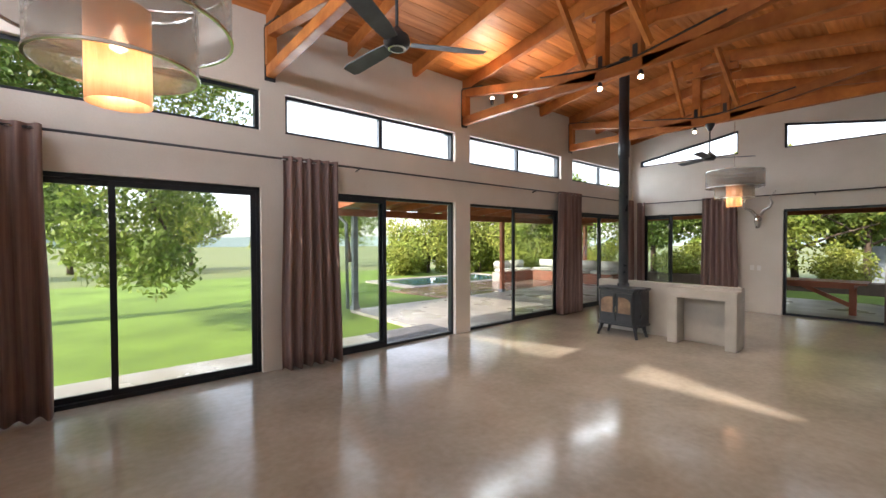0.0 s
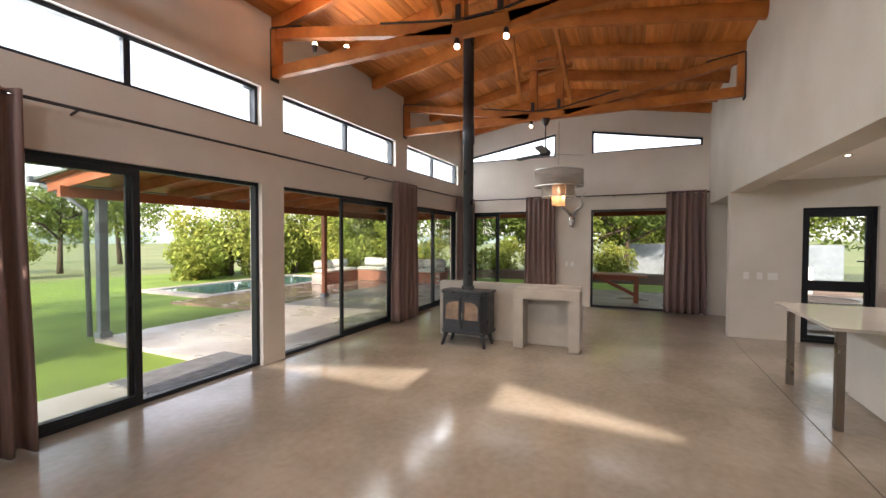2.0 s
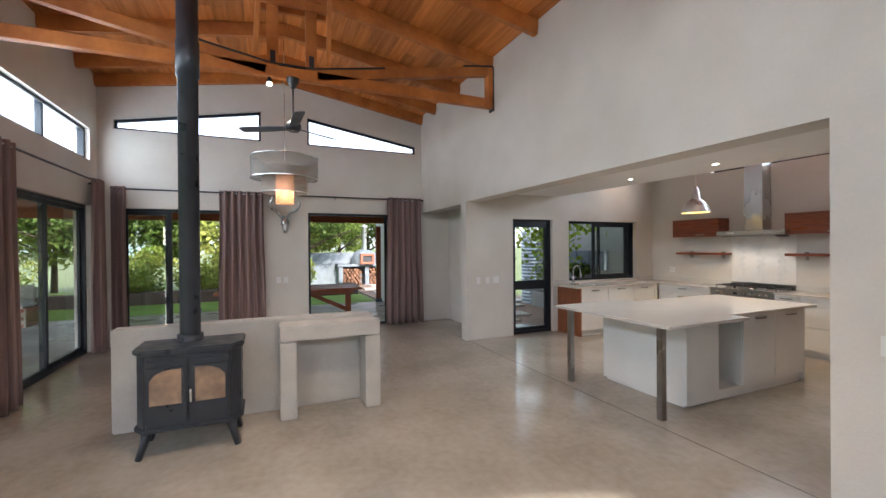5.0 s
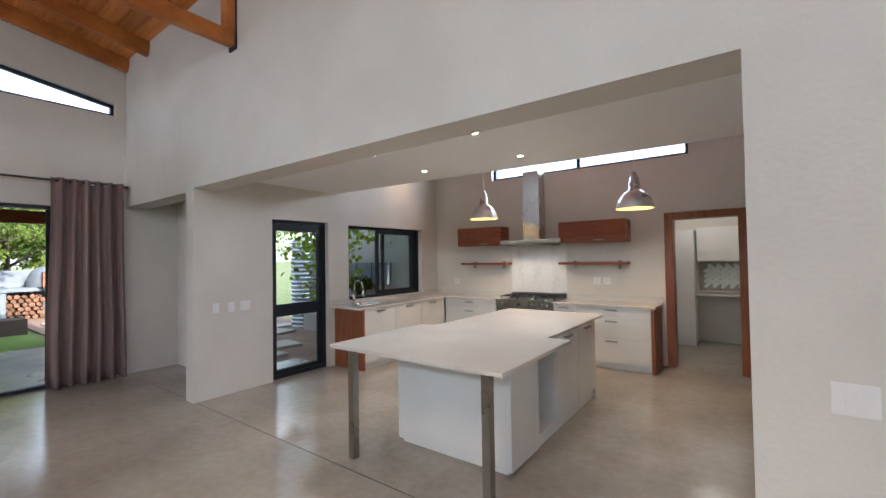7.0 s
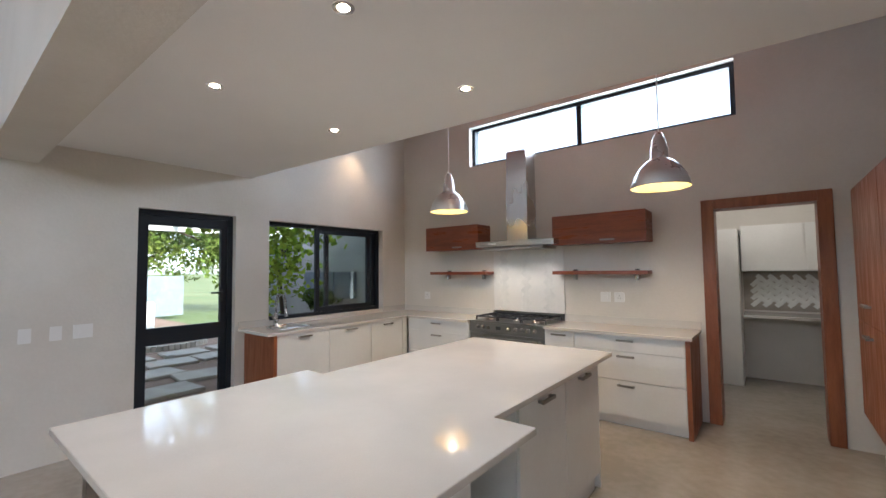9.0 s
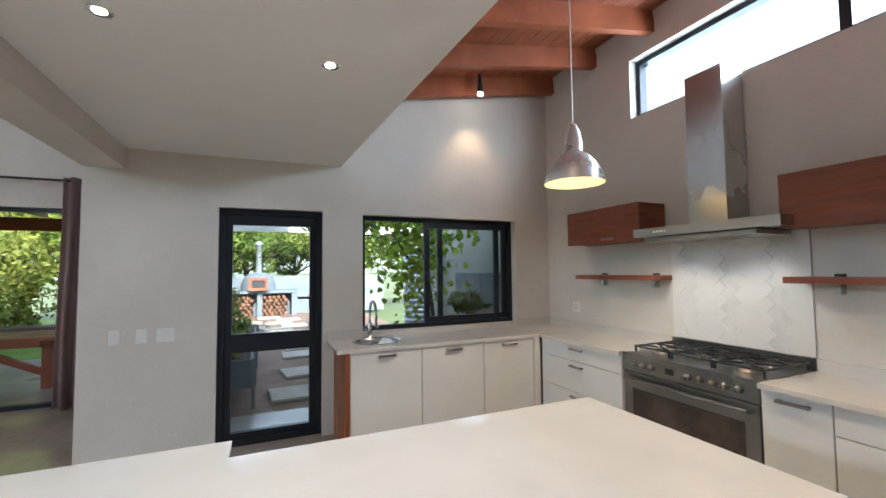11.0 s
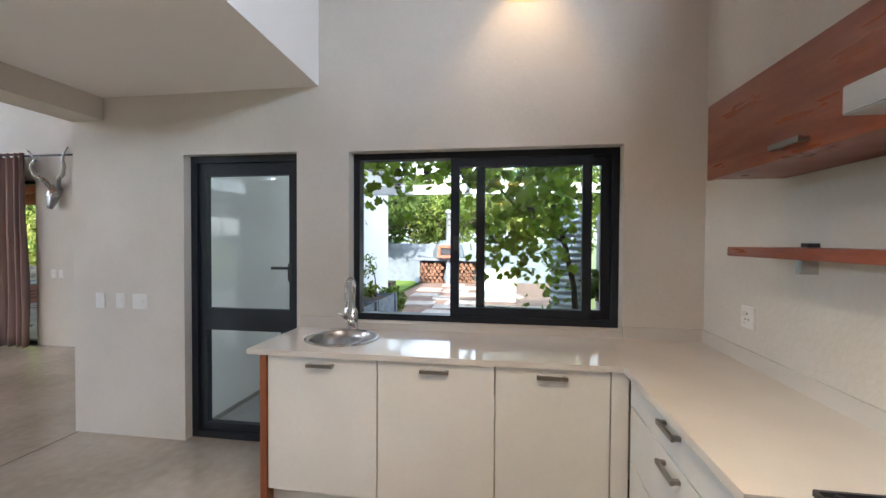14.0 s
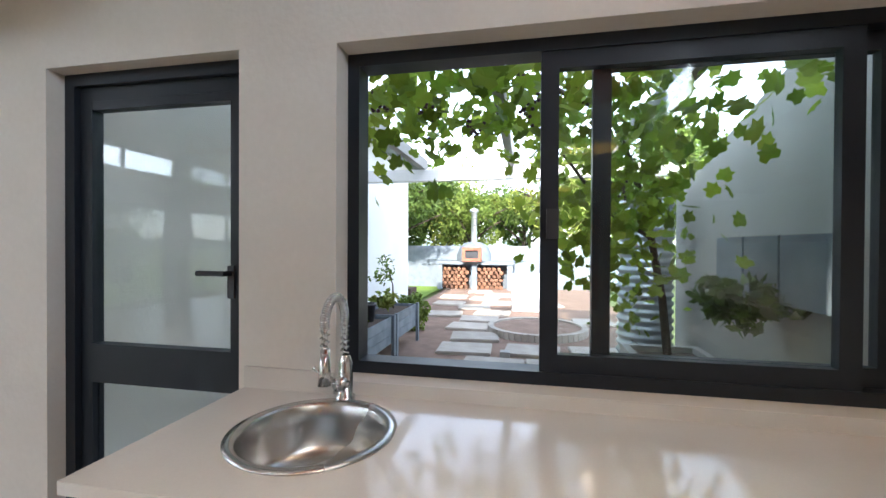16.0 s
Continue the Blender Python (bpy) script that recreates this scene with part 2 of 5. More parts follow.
def box(bm, x0, x1, y0, y1, z0, z1):
    v = [bm.verts.new((x, y, z)) for z in (z0, z1) for x, y in ((x0, y0), (x1, y0), (x1, y1), (x0, y1))]
    for f in ((3, 2, 1, 0), (4, 5, 6, 7), (0, 1, 5, 4), (1, 2, 6, 5), (2, 3, 7, 6), (3, 0, 4, 7)):
        bm.faces.new([v[i] for i in f])
    return bm


def bx(*a):
    x0, x1, y0, y1, z0, z1 = a
    return box(bmesh.new(), min(x0, x1), max(x0, x1), min(y0, y1), max(y0, y1), min(z0, z1), max(z0, z1))


def prism(bm, pts, axis, a, b):
    """A polygon of (u, z) pulled from a to b along axis; u runs along the other level axis."""
    def at(u, z, w):
        return {"x": (w, u, z), "y": (u, w, z), "z": (u, z, w)}[axis]
    lo, hi = [bm.verts.new(at(u, z, a)) for u, z in pts], [bm.verts.new(at(u, z, b)) for u, z in pts]
    n = len(pts)
    bm.faces.new(lo[::-1]), bm.faces.new(hi)
    for i in range(n):
        bm.faces.new((lo[i], lo[(i + 1) % n], hi[(i + 1) % n], hi[i]))
    bmesh.ops.recalc_face_normals(bm, faces=bm.faces[:])
    return bm


def bar(bm, p, q, w, h, up=(0, 0, 1)):
    """A beam of section w x h from p to q."""
    p, q = Vector(p), Vector(q)
    d = (q - p).normalized()
    s = d.cross(Vector(up)).normalized()
    u = s.cross(d)
    v = [bm.verts.new(c + s * (a * w / 2) + u * (b * h / 2)) for c in (p, q) for a, b in ((-1, -1), (1, -1), (1, 1), (-1, 1))]
    for f in ((3, 2, 1, 0), (4, 5, 6, 7), (0, 1, 5, 4), (1, 2, 6, 5), (2, 3, 7, 6), (3, 0, 4, 7)):
        bm.faces.new([v[i] for i in f])
    return bm


def lathe(bm, prof, n=24, c=(0, 0, 0), cap=False):
    rings = [[bm.verts.new((c[0] + r * math.cos(2 * math.pi * i / n), c[1] + r * math.sin(2 * math.pi * i / n), c[2] + z)) for i in range(n)] for r, z in prof]
    for a, b in zip(rings, rings[1:]):
        for i in range(n):
            bm.faces.new((a[i], a[(i + 1) % n], b[(i + 1) % n], b[i]))
    if cap:
        bm.faces.new(rings[0][::-1]), bm.faces.new(rings[-1])
    return bm


def tube(bm, pts, radii, n=8):
    pts = [Vector(p) for p in pts]
    if not isinstance(radii, (list, tuple)):
        radii = [radii] * len(pts)
    rings = []
    for i, p in enumerate(pts):
        d = (pts[min(i + 1, len(pts) - 1)] - pts[max(i - 1, 0)]).normalized()
        s = d.cross(Vector((0.31, 0.12, 0.94)) if abs(d.z) < 0.9 else Vector((1, 0.1, 0))).normalized()
        u = s.cross(d)
        rings.append([bm.verts.new(p + (s * math.cos(k * 2 * math.pi / n) + u * math.sin(k * 2 * math.pi / n)) * radii[i]) for k in range(n)])
    for a, b in zip(rings, rings[1:]):
        for k in range(n):
            bm.faces.new((a[k], a[(k + 1) % n], b[(k + 1) % n], b[k]))
    bm.faces.new(rings[0][::-1]), bm.faces.new(rings[-1])
    return bm


def pierced(axis, a, b, u0, u1, z0, z1, holes):
    """A wall slab from a to b along axis with rectangular holes (ua, ub, za, zb)."""
    bm = bmesh.new()
    us = sorted({u0, u1, *[h[0] for h in holes], *[h[1] for h in holes]})
    for ua, ub in zip(us, us[1:]):
        mid = (ua + ub) / 2
        z = z0
        for h in sorted((h for h in holes if h[0] <= mid <= h[1]), key=lambda h: h[2]):
            if h[2] > z + 1e-4:
                prism(bm, [(ua, z), (ub, z), (ub, h[2]), (ua, h[2])], axis, a, b)
            z = h[3]
        if z < z1 - 1e-4:
            prism(bm, [(ua, z), (ub, z), (ub, z1), (ua, z1)], axis, a, b)
    return bm


def framed(bm, axis, c, d, u0, u1, z0, z1, w):
    """Four bars of a rectangular frame, w wide and d deep, about the plane c."""
    for pts in ([(u0, z0), (u1, z0), (u1, z0 + w), (u0, z0 + w)], [(u0, z1 - w), (u1, z1 - w), (u1, z1), (u0, z1)],
                [(u0, z0 + w), (u0 + w, z0 + w), (u0 + w, z1 - w), (u0, z1 - w)], [(u1 - w, z0 + w), (u1, z0 + w), (u1, z1 - w), (u1 - w, z1 - w)]):
        prism(bm, pts, axis, c - d / 2, c + d / 2)
    return bm


def slab(axis, c, d, pts):
    return prism(bmesh.new(), pts, axis, c - d / 2, c + d / 2)


def rect(u0, u1, z0, z1):
    return [(u0, z0), (u1, z0), (u1, z1), (u0, z1)]


def window(name, axis, c, pts_u, z0, z1, label, sashes=()):
    """Outer frame, mullions at pts_u[1:-1], glass panes; sashes: (u0, u1, offset) sliding leaves in place of plain panes."""
    w = tagged(new(name), label, "window", "", "structure")
    part("window_frame", framed(bmesh.new(), axis, c, 0.09, pts_u[0], pts_u[-1], z0, z1, 0.045), ALU, w)
    if not sashes:
        for u in pts_u[1:-1]:
            part("mullion", slab(axis, c, 0.07, rect(u - 0.03, u + 0.03, z0 + 0.045, z1 - 0.045)), ALU, w)
        for a, b in zip(pts_u, pts_u[1:]):
            g = part("pane", slab(axis, c, 0.006, rect(a + 0.03, b - 0.03, z0 + 0.045, z1 - 0.045)), GLASS, w)
            g.visible_shadow = False
    for a, b, off in sashes:
        s = part("sliding_leaf", framed(bmesh.new(), axis, c + off, 0.035, a, b, z0 + 0.045, z1 - 0.045, 0.06), ALU, w)
        g = part("pane", slab(axis, c + off, 0.006, rect(a + 0.06, b - 0.06, z0 + 0.105, z1 - 0.105)), GLASS, s)
        g.visible_shadow = False
    return w

# ---- the large structure ----
WX, EX, NY, SY = -2.25, 10.745, 5.33, -0.4      # living room: west, east, north and south faces
KX, KY = 8.585, -4.925                           # kitchen: sink wall and range wall faces
KW = 2.82                                        # kitchen west wall face
RIDGE_Y, EAVE_Z, SLOPE = 2.465, 4.50, 0.168      # underside of the ceiling boards
T = 0.22


def roof_z(y):
    return EAVE_Z + SLOPE * (NY - RIDGE_Y - abs(y - RIDGE_Y))


struct("floor", prism(bmesh.new(), [(WX - T, NY + T), (EX + T, NY + T), (EX + T, -1.28), (KX + 0.19, -1.28), (KX + 0.19, KY - T), (5.6, KY - T), (5.6, -7.35), (KW - T, -7.35), (KW - T, SY - 0.28), (WX - T, SY - 0.28)], "z", -0.16, 0.0), SCREED, "polished grey-beige cement screed floor with a soft sheen", "floor")
bm = bmesh.new()
bar(bm, (3.58, -0.43, 0.001), (8.58, -0.43, 0.001), 0.008, 0.002)
bar(bm, (8.6, -0.43, 0.001), (EX, -0.43, 0.001), 0.006, 0.002)
struct("trim_floor_joint", bm, JOINT, "thin dark expansion joint across the screed floor", "trim")

BAYS = [(-2.1, 0.82), (1.13, 4.09), (4.45, 7.31), (7.77, 10.45)]
holes = []
for a, b in BAYS:
    holes += [(a, b, 0.0, 2.34), (a, b, 3.05, 3.56)]
struct("wall_north", pierced("y", NY, NY + T, WX - T, EX + T, 0, 4.52, holes), PLASTER, "long beige plastered wall with sliding doors and clerestories", "wall")


def gable(name, x0, x1, low):
    bm = bmesh.new()
    lo, hi = (-0.27, 5.11) if low else (0.18, 5.0)
    ys = [SY - T, lo, 2.0, RIDGE_Y, 2.84, hi, NY + T]
    openings = {(lo, 2.0): 0, (2.84, hi): 1}
    for a, b in zip(ys, ys[1:]):
        top = [(b, roof_z(b) + 0.02), (a, roof_z(a) + 0.02)]
        if (a, b) in openings:
            if low:
                prism(bm, [(a, 2.33), (b, 2.33), (b, 3.66), (a, 3.66)], "x", x0, x1)
            else:
                prism(bm, rect(a, b, 0, 3.66), "x", x0, x1)
            za, zb = (3.83, 4.21) if a < 1 else (4.23, 3.82)
            prism(bm, [(a, za), (b, zb), *top], "x", x0, x1)
        else:
            prism(bm, [(a, 0), (b, 0), *top], "x", x0, x1)
    return struct(name, bm, PLASTER, "beige plastered gable wall with raking clerestory windows", "wall")


gable("wall_east", EX, EX + T, True)
gable("wall_west", WX - T, WX, False)

# south wall of the living room: wide kitchen opening, and a passage at its east end
bm = pierced("y", SY - 0.28, SY, WX - T, EX, 0, 4.52, [(3.58, KX, 0, 2.41), (KX + 0.19, EX, 0, 2.38)])
struct("wall_south", bm, PLASTER, "tall beige plastered wall with a wide kitchen opening", "wall")
struct("wall_kitchen_east", pierced("x", KX, KX + 0.19, KY - T, SY - 0.28, 0, 4.1, [(-2.255, -1.36, 0, 2.13), (-4.45, -2.64, 0.94, 2.12)]), PLASTER, "beige plastered kitchen wall with a glazed door and window", "wall")
struct("wall_kitchen_south", pierced("y", KY - T, KY, KW - T, KX, 0, 4.3, [(3.66, 4.42, 0, 2.08), (4.2, 7.3, 2.97, 3.53)]), PLASTER, "warm beige plastered kitchen wall with a high strip window", "wall")
struct("wall_kitchen_west", bx(KW - T, KW, KY, SY - 0.28, 0, 4.3), PLASTER, "beige plastered kitchen side wall", "wall")
struct("wall_passage", bx(KX + 0.19, EX, -1.28, -1.06, 0, 2.62), PLASTER, "beige plastered wall at the end of the passage", "wall")
struct("wall_passage_east", bx(EX, EX + T, -1.28, SY - T, 0, 2.62), PLASTER, "beige plastered passage side wall", "wall")
struct("ceiling_passage", bx(KX + 0.19, EX + T, -1.28, SY - 0.28, 2.62, 2.72), PLASTER_CEIL, "low flat plaster ceiling over the passage", "ceiling")


DROP_Z = 2.58                                    # underside of the drop ceiling


def drop_edge(x):
    """Where the drop ceiling ends, a little askew to the range wall."""
    return -2.42 - (KX - x) * 0.046


bm = bmesh.new()
corners = [(KW, SY - 0.28), (KW, drop_edge(KW)), (KX, drop_edge(KX)), (KX, SY - 0.28)]
lo = [bm.verts.new((x, y, DROP_Z)) for x, y in corners]
hi = [bm.verts.new((x, y, 2.95)) for x, y in corners]
bm.faces.new(lo), bm.faces.new(hi)
for i in range(4):
    bm.faces.new((lo[i], hi[i], hi[(i + 1) % 4], lo[(i + 1) % 4]))
bmesh.ops.recalc_face_normals(bm, faces=bm.faces[:])
struct("ceiling_kitchen", bm, PLASTER_CEIL, "flat white plaster drop ceiling with downlights", "ceiling")
struct("wall_bulkhead", prism(bmesh.new(), [(KW, drop_edge(KW)), (KX, drop_edge(KX)), (KX, drop_edge(KX) + 0.1), (KW, drop_edge(KW) + 0.1)], "z", 2.95, 4.1), PLASTER_CEIL, "white plaster upstand above the drop ceiling", "wall")

# living room boards, laid along the room on both slopes
bm = bmesh.new()
rnd = random.Random(4)
for side in (-1, 1):
    n = 16
    for i in range(n):
        d0, d1 = i * (NY + T - RIDGE_Y) / n, (i + 1) * (NY + T - RIDGE_Y) / n - 0.006
        x = WX - T
        while x < EX + T:
            x2 = min(EX + T, x + rnd.uniform(1.2, 3.4))
            y0, y1 = RIDGE_Y + side * d0, RIDGE_Y + side * d1
            prism(bm, [(y0, roof_z(y0)), (y1, roof_z(y1)), (y1, roof_z(y1) + 0.03), (y0, roof_z(y0) + 0.03)], "x", x, x2 - 0.004)
            x = x2
struct("ceiling_living", bm, PINE, "sloping ceiling of warm knotty pine boards", "ceiling")
bm = bmesh.new()
for side in (-1, 1):
    y1 = RIDGE_Y + side * (NY - RIDGE_Y + 0.6)
    prism(bm, [(RIDGE_Y, roof_z(RIDGE_Y) + 0.035), (y1, roof_z(y1) + 0.035), (y1, roof_z(y1) + 0.12), (RIDGE_Y, roof_z(RIDGE_Y) + 0.12)], "x", WX - 0.3, EX + 0.3)
struct("roof", bm, ROOFTIN, "dark sheet roof over the living room", "roof")

# kitchen boards rise towards the range wall


def kroof(y):
    return 3.42 + 0.18 * (-2.43 - y)


bm = bmesh.new()
y = -2.33
while y > KY - T:
    y2 = max(y - 0.14, KY - T)
    x = KW - T
    while x < KX + 0.19:
        x2 = min(KX + 0.19, x + rnd.uniform(1.0, 2.6))
        prism(bm, [(y, kroof(y)), (y2 + 0.005, kroof(y2)), (y2 + 0.005, kroof(y2) + 0.03), (y, kroof(y) + 0.03)], "x", x, x2 - 0.004)
        x = x2
    y = y2
struct("ceiling_kitchen_slope", bm, REDBEAM, "sloping red-brown timber board ceiling over the range", "ceiling")
struct("roof_kitchen", prism(bmesh.new(), [(-2.2, kroof(-2.2) + 0.04), (KY - 0.5, kroof(KY - 0.5) + 0.04), (KY - 0.5, kroof(KY - 0.5) + 0.1), (-2.2, kroof(-2.2) + 0.1)], "x", KW - 0.4, KX + 0.4), ROOFTIN, "sheet roof over the kitchen", "roof")
struct("roof_kitchen_flat", bx(KW - 0.3, EX + 0.3, -2.35, SY - 0.28, 4.1, 4.2), ROOFTIN, "flat roof over the kitchen front", "roof")
for i, x in enumerate([8.45, 7.75, 7.05, 6.35, 5.65, 4.95, 4.25, 3.55]):
    tagged(obj("rafter", bar(bmesh.new(), (x, -2.43, kroof(-2.43) - 0.1), (x, KY, kroof(KY) - 0.1), 0.075, 0.2), REDBEAM), "red-brown stained timber rafter under the boards", "rafter", "kitchen rafters", "structure")

# rafters of the living room
TRUSSES = [0.94, 4.30, 7.66]
for x in (-2.18, -1.3, -0.18, 2.06, 3.2, 5.42, 6.54, 8.8, 9.9, 10.66, *TRUSSES):
    for side in (-1, 1):
        y1 = NY if side > 0 else SY
        tagged(obj("rafter", bar(bmesh.new(), (x, RIDGE_Y, roof_z(RIDGE_Y) - 0.1), (x, y1, EAVE_Z - 0.1), 0.075, 0.19), BEAM), "honey-coloured pine rafter under the board ceiling", "rafter", "living room rafters", "structure")


def truss(x):
    t = thing("roof_truss", (x, RIDGE_Y, 0), "honey pine roof truss with black steel straps", "truss", "roof trusses")
    half = (NY - SY) / 2
    part("bottom_chord", bx(-0.05, 0.05, -half, half, 3.72, 3.86), BEAM, t, "", False, 0.006)
    for s in (-1, 1):
        part("heel_post", bx(-0.06, 0.06, s * half, s * (half - 0.1), 3.862, 4.32), BEAM, t)
        part("heel_plate", bx(-0.066, 0.066, s * (half - 0.002), s * (half - 0.02), 3.68, 4.34), STEEL_BLACK, t, "black steel heel plate")
        part("heel_strap", bar(bmesh.new(), (0, s * (half - 0.02), 4.35), (0, s * (half - 0.5), 4.275), 0.13, 0.014), STEEL_BLACK, t, "black steel strap")
        part("inclined_chord", bar(bmesh.new(), (0, s * (half - 0.1), 4.27), (0, s * 0.3, 3.81), 0.1, 0.13), BEAM, t)
        part("king_post", bx(-0.062, 0.062, s * 0.16, s * 0.29, 3.862, 4.84), BEAM, t)
        part("strap", bar(bmesh.new(), (0, s * 1.17, 4.04), (0, s * 0.26, 3.88), 0.13, 0.02), STEEL_BLACK, t, "bolted black steel strap")
        part("post_bracket", bx(-0.068, 0.068, s * 0.195, s * 0.255, 3.88, 4.03), STEEL_BLACK, t, "black steel bracket")
        part("collar", bx(s * 0.064, s * 0.114, -0.42, 0.42, 4.58, 4.68), BEAM, t)
        part("ridge_brace", bar(bmesh.new(), (-1.1, s * 0.33, 4.86), (-0.1, s * 0.42, 3.95), 0.05, 0.11), BEAM, t)
        for d in (0.4, 0.7, 1.0):
            part("bolt", lathe(bmesh.new(), [(0.012, 0), (0.012, 0.012), (0.001, 0.014)], 6, (0, s * d, 3.912 + 0.176 * (d - 0.4))), STEEL_BLACK, t)
    part("centre_strap", bx(-0.065, 0.065, -0.26, 0.26, 3.868, 3.888), STEEL_BLACK, t, "bolted black steel strap")
    return t


for x in TRUSSES:
    truss(x)

# windows and sliding doors
for i, (a, b) in enumerate(BAYS):
    window("window_clerestory_%d" % (i + 1), "y", NY + 0.11, [a, (a + b) / 2, b], 3.05, 3.56, "black aluminium clerestory window in two panes")
SL = [((-2.055, -0.61, 0.02), (-0.67, 0.775, -0.02)), ((1.175, 2.66, 0.022), (1.22, 2.70, -0.022)), ((5.78, 7.265, 0.022), (5.72, 7.2, -0.022)), ((7.815, 9.2, -0.02), (9.14, 10.405, 0.02))]
for i, (a, b) in enumerate(BAYS):
    window("door_%d" % (i + 1), "y", NY + 0.11, [a, b], 0.0, 2.34, "black aluminium sliding glass door" + (" slid half open" if i in (1, 2) else ""), SL[i])
window("door_5", "x", EX + 0.11, [2.84, 5.11], 0.0, 2.33, "black aluminium sliding door slid open", ((4.35, 5.06, 0.03), (4.3, 5.0, -0.01)))
window("door_6", "x", EX + 0.11, [-0.27, 2.0], 0.0, 2.33, "black aluminium sliding door slid open", ((-0.22, 0.42, 0.02),))


def raking(name, x):
    w = tagged(new(name), "raking black-framed clerestory pair in the gable", "window", "", "structure")
    lo, hi = (0.18, 5.0) if x < 0 else (-0.27, 5.11)
    for a, b, za, zb in ((lo, 2.0, 3.83, 4.21), (2.84, hi, 4.23, 3.82)):
        for p, q in (((a, 3.68), (b, 3.68)), ((a, za - 0.02), (b, zb - 0.02)), ((a + 0.02, 3.66), (a + 0.02, za)), ((b - 0.02, 3.66), (b - 0.02, zb))):
            part("frame_bar", bar(bmesh.new(), (x, *p), (x, *q), 0.07, 0.04, (0, 0.3, 1) if p[0] != q[0] else (0, 1, 0)), ALU, w)
        g = part("pane", slab("x", x, 0.006, [(a, 3.66), (b, 3.66), (b, zb), (a, za)]), GLASS, w)
        g.visible_shadow = False


raking("window_gable_east", EX + 0.1)
raking("window_gable_west", WX - 0.1)
window("window_kitchen_strip", "y", KY - 0.13, [4.2, 5.75, 7.3], 2.97, 3.53, "high black-framed strip window above the range")
window("window_kitchen_sink", "x", KX + 0.14, [-4.45, -2.64], 0.94, 2.12, "black sliding window above the sink, half open", ((-4.405, -3.515, 0.02), (-4.28, -3.34, -0.02)))
part("window_catch", bx(KX + 0.085, KX + 0.11, -3.40, -3.36, 1.44, 1.54), STEEL_BLACK, bpy.data.objects["window_kitchen_sink"])
kd = tagged(new("door_kitchen"), "charcoal stable-style glazed kitchen door, closed", "door", "", "structure")
part("door_frame", framed(bmesh.new(), "x", KX + 0.12, 0.1, -2.255, -1.36, 0.0, 2.13, 0.05), ALU, kd)
leafp = part("door_leaf", framed(bmesh.new(), "x", KX + 0.12, 0.05, -2.204, -1.411, 0.05, 2.08, 0.06), ALU, kd)
part("middle_rail", bx(KX + 0.095, KX + 0.145, -2.144, -1.471, 0.82, 0.985), ALU, leafp)
part("top_rail", bx(KX + 0.096, KX + 0.144, -2.144, -1.471, 1.985, 2.02), ALU, leafp)
for z0, z1 in ((0.11, 0.82), (0.985, 1.985)):
    part("pane", bx(KX + 0.117, KX + 0.123, -2.144, -1.471, z0, z1), GLASS, leafp).visible_shadow = False
part("door_handle", tube(bmesh.new(), [(KX + 0.1, -2.15, 1.30), (KX + 0.05, -2.15, 1.30), (KX + 0.05, -2.03, 1.30)], 0.011), STEEL_BLACK, leafp)
part("keyhole_plate", bx(KX + 0.088, KX + 0.095, -2.165, -2.135, 1.2, 1.33), STEEL_BLACK, leafp)

# ---- living room things ----


def pole(name, p, q, label):
    t = thing(name, (0, 0, 0), label, "curtain pole")
    part("rod", tube(bmesh.new(), [p, q], 0.014, 10), STEEL_BLACK, t, "", True)
    n = 4
    p, q = Vector(p), Vector(q)
    out = Vector((0, 1, 0)) if abs(q.x - p.x) > 1 else Vector((1, 0, 0))
    wall = (NY if out.y else EX)
    for i in range(n):
        c = p.lerp(q, (i + 0.03) / (n - 0.94))
        e = Vector((c.x, wall, c.z - 0.03)) if out.y else Vector((wall, c.y, c.z - 0.03))
        part("bracket", tube(bmesh.new(), [c, e], 0.012, 6), STEEL_BLACK, t)
    for c in (p, q):
        part("finial", lathe(bmesh.new(), [(0.002, -0.025), (0.02, -0.015), (0.026, 0), (0.02, 0.015), (0.002, 0.025)], 10, c), STEEL_BLACK, t, "", True)


pole("curtain_pole", (-2.1, 5.2, 2.70), (10.5, 5.2, 2.70), "long black steel curtain pole above the sliding doors")
pole("curtain_pole", (10.6, 5.1, 2.64), (10.6, -0.36, 2.64), "black steel curtain pole across the gable wall")


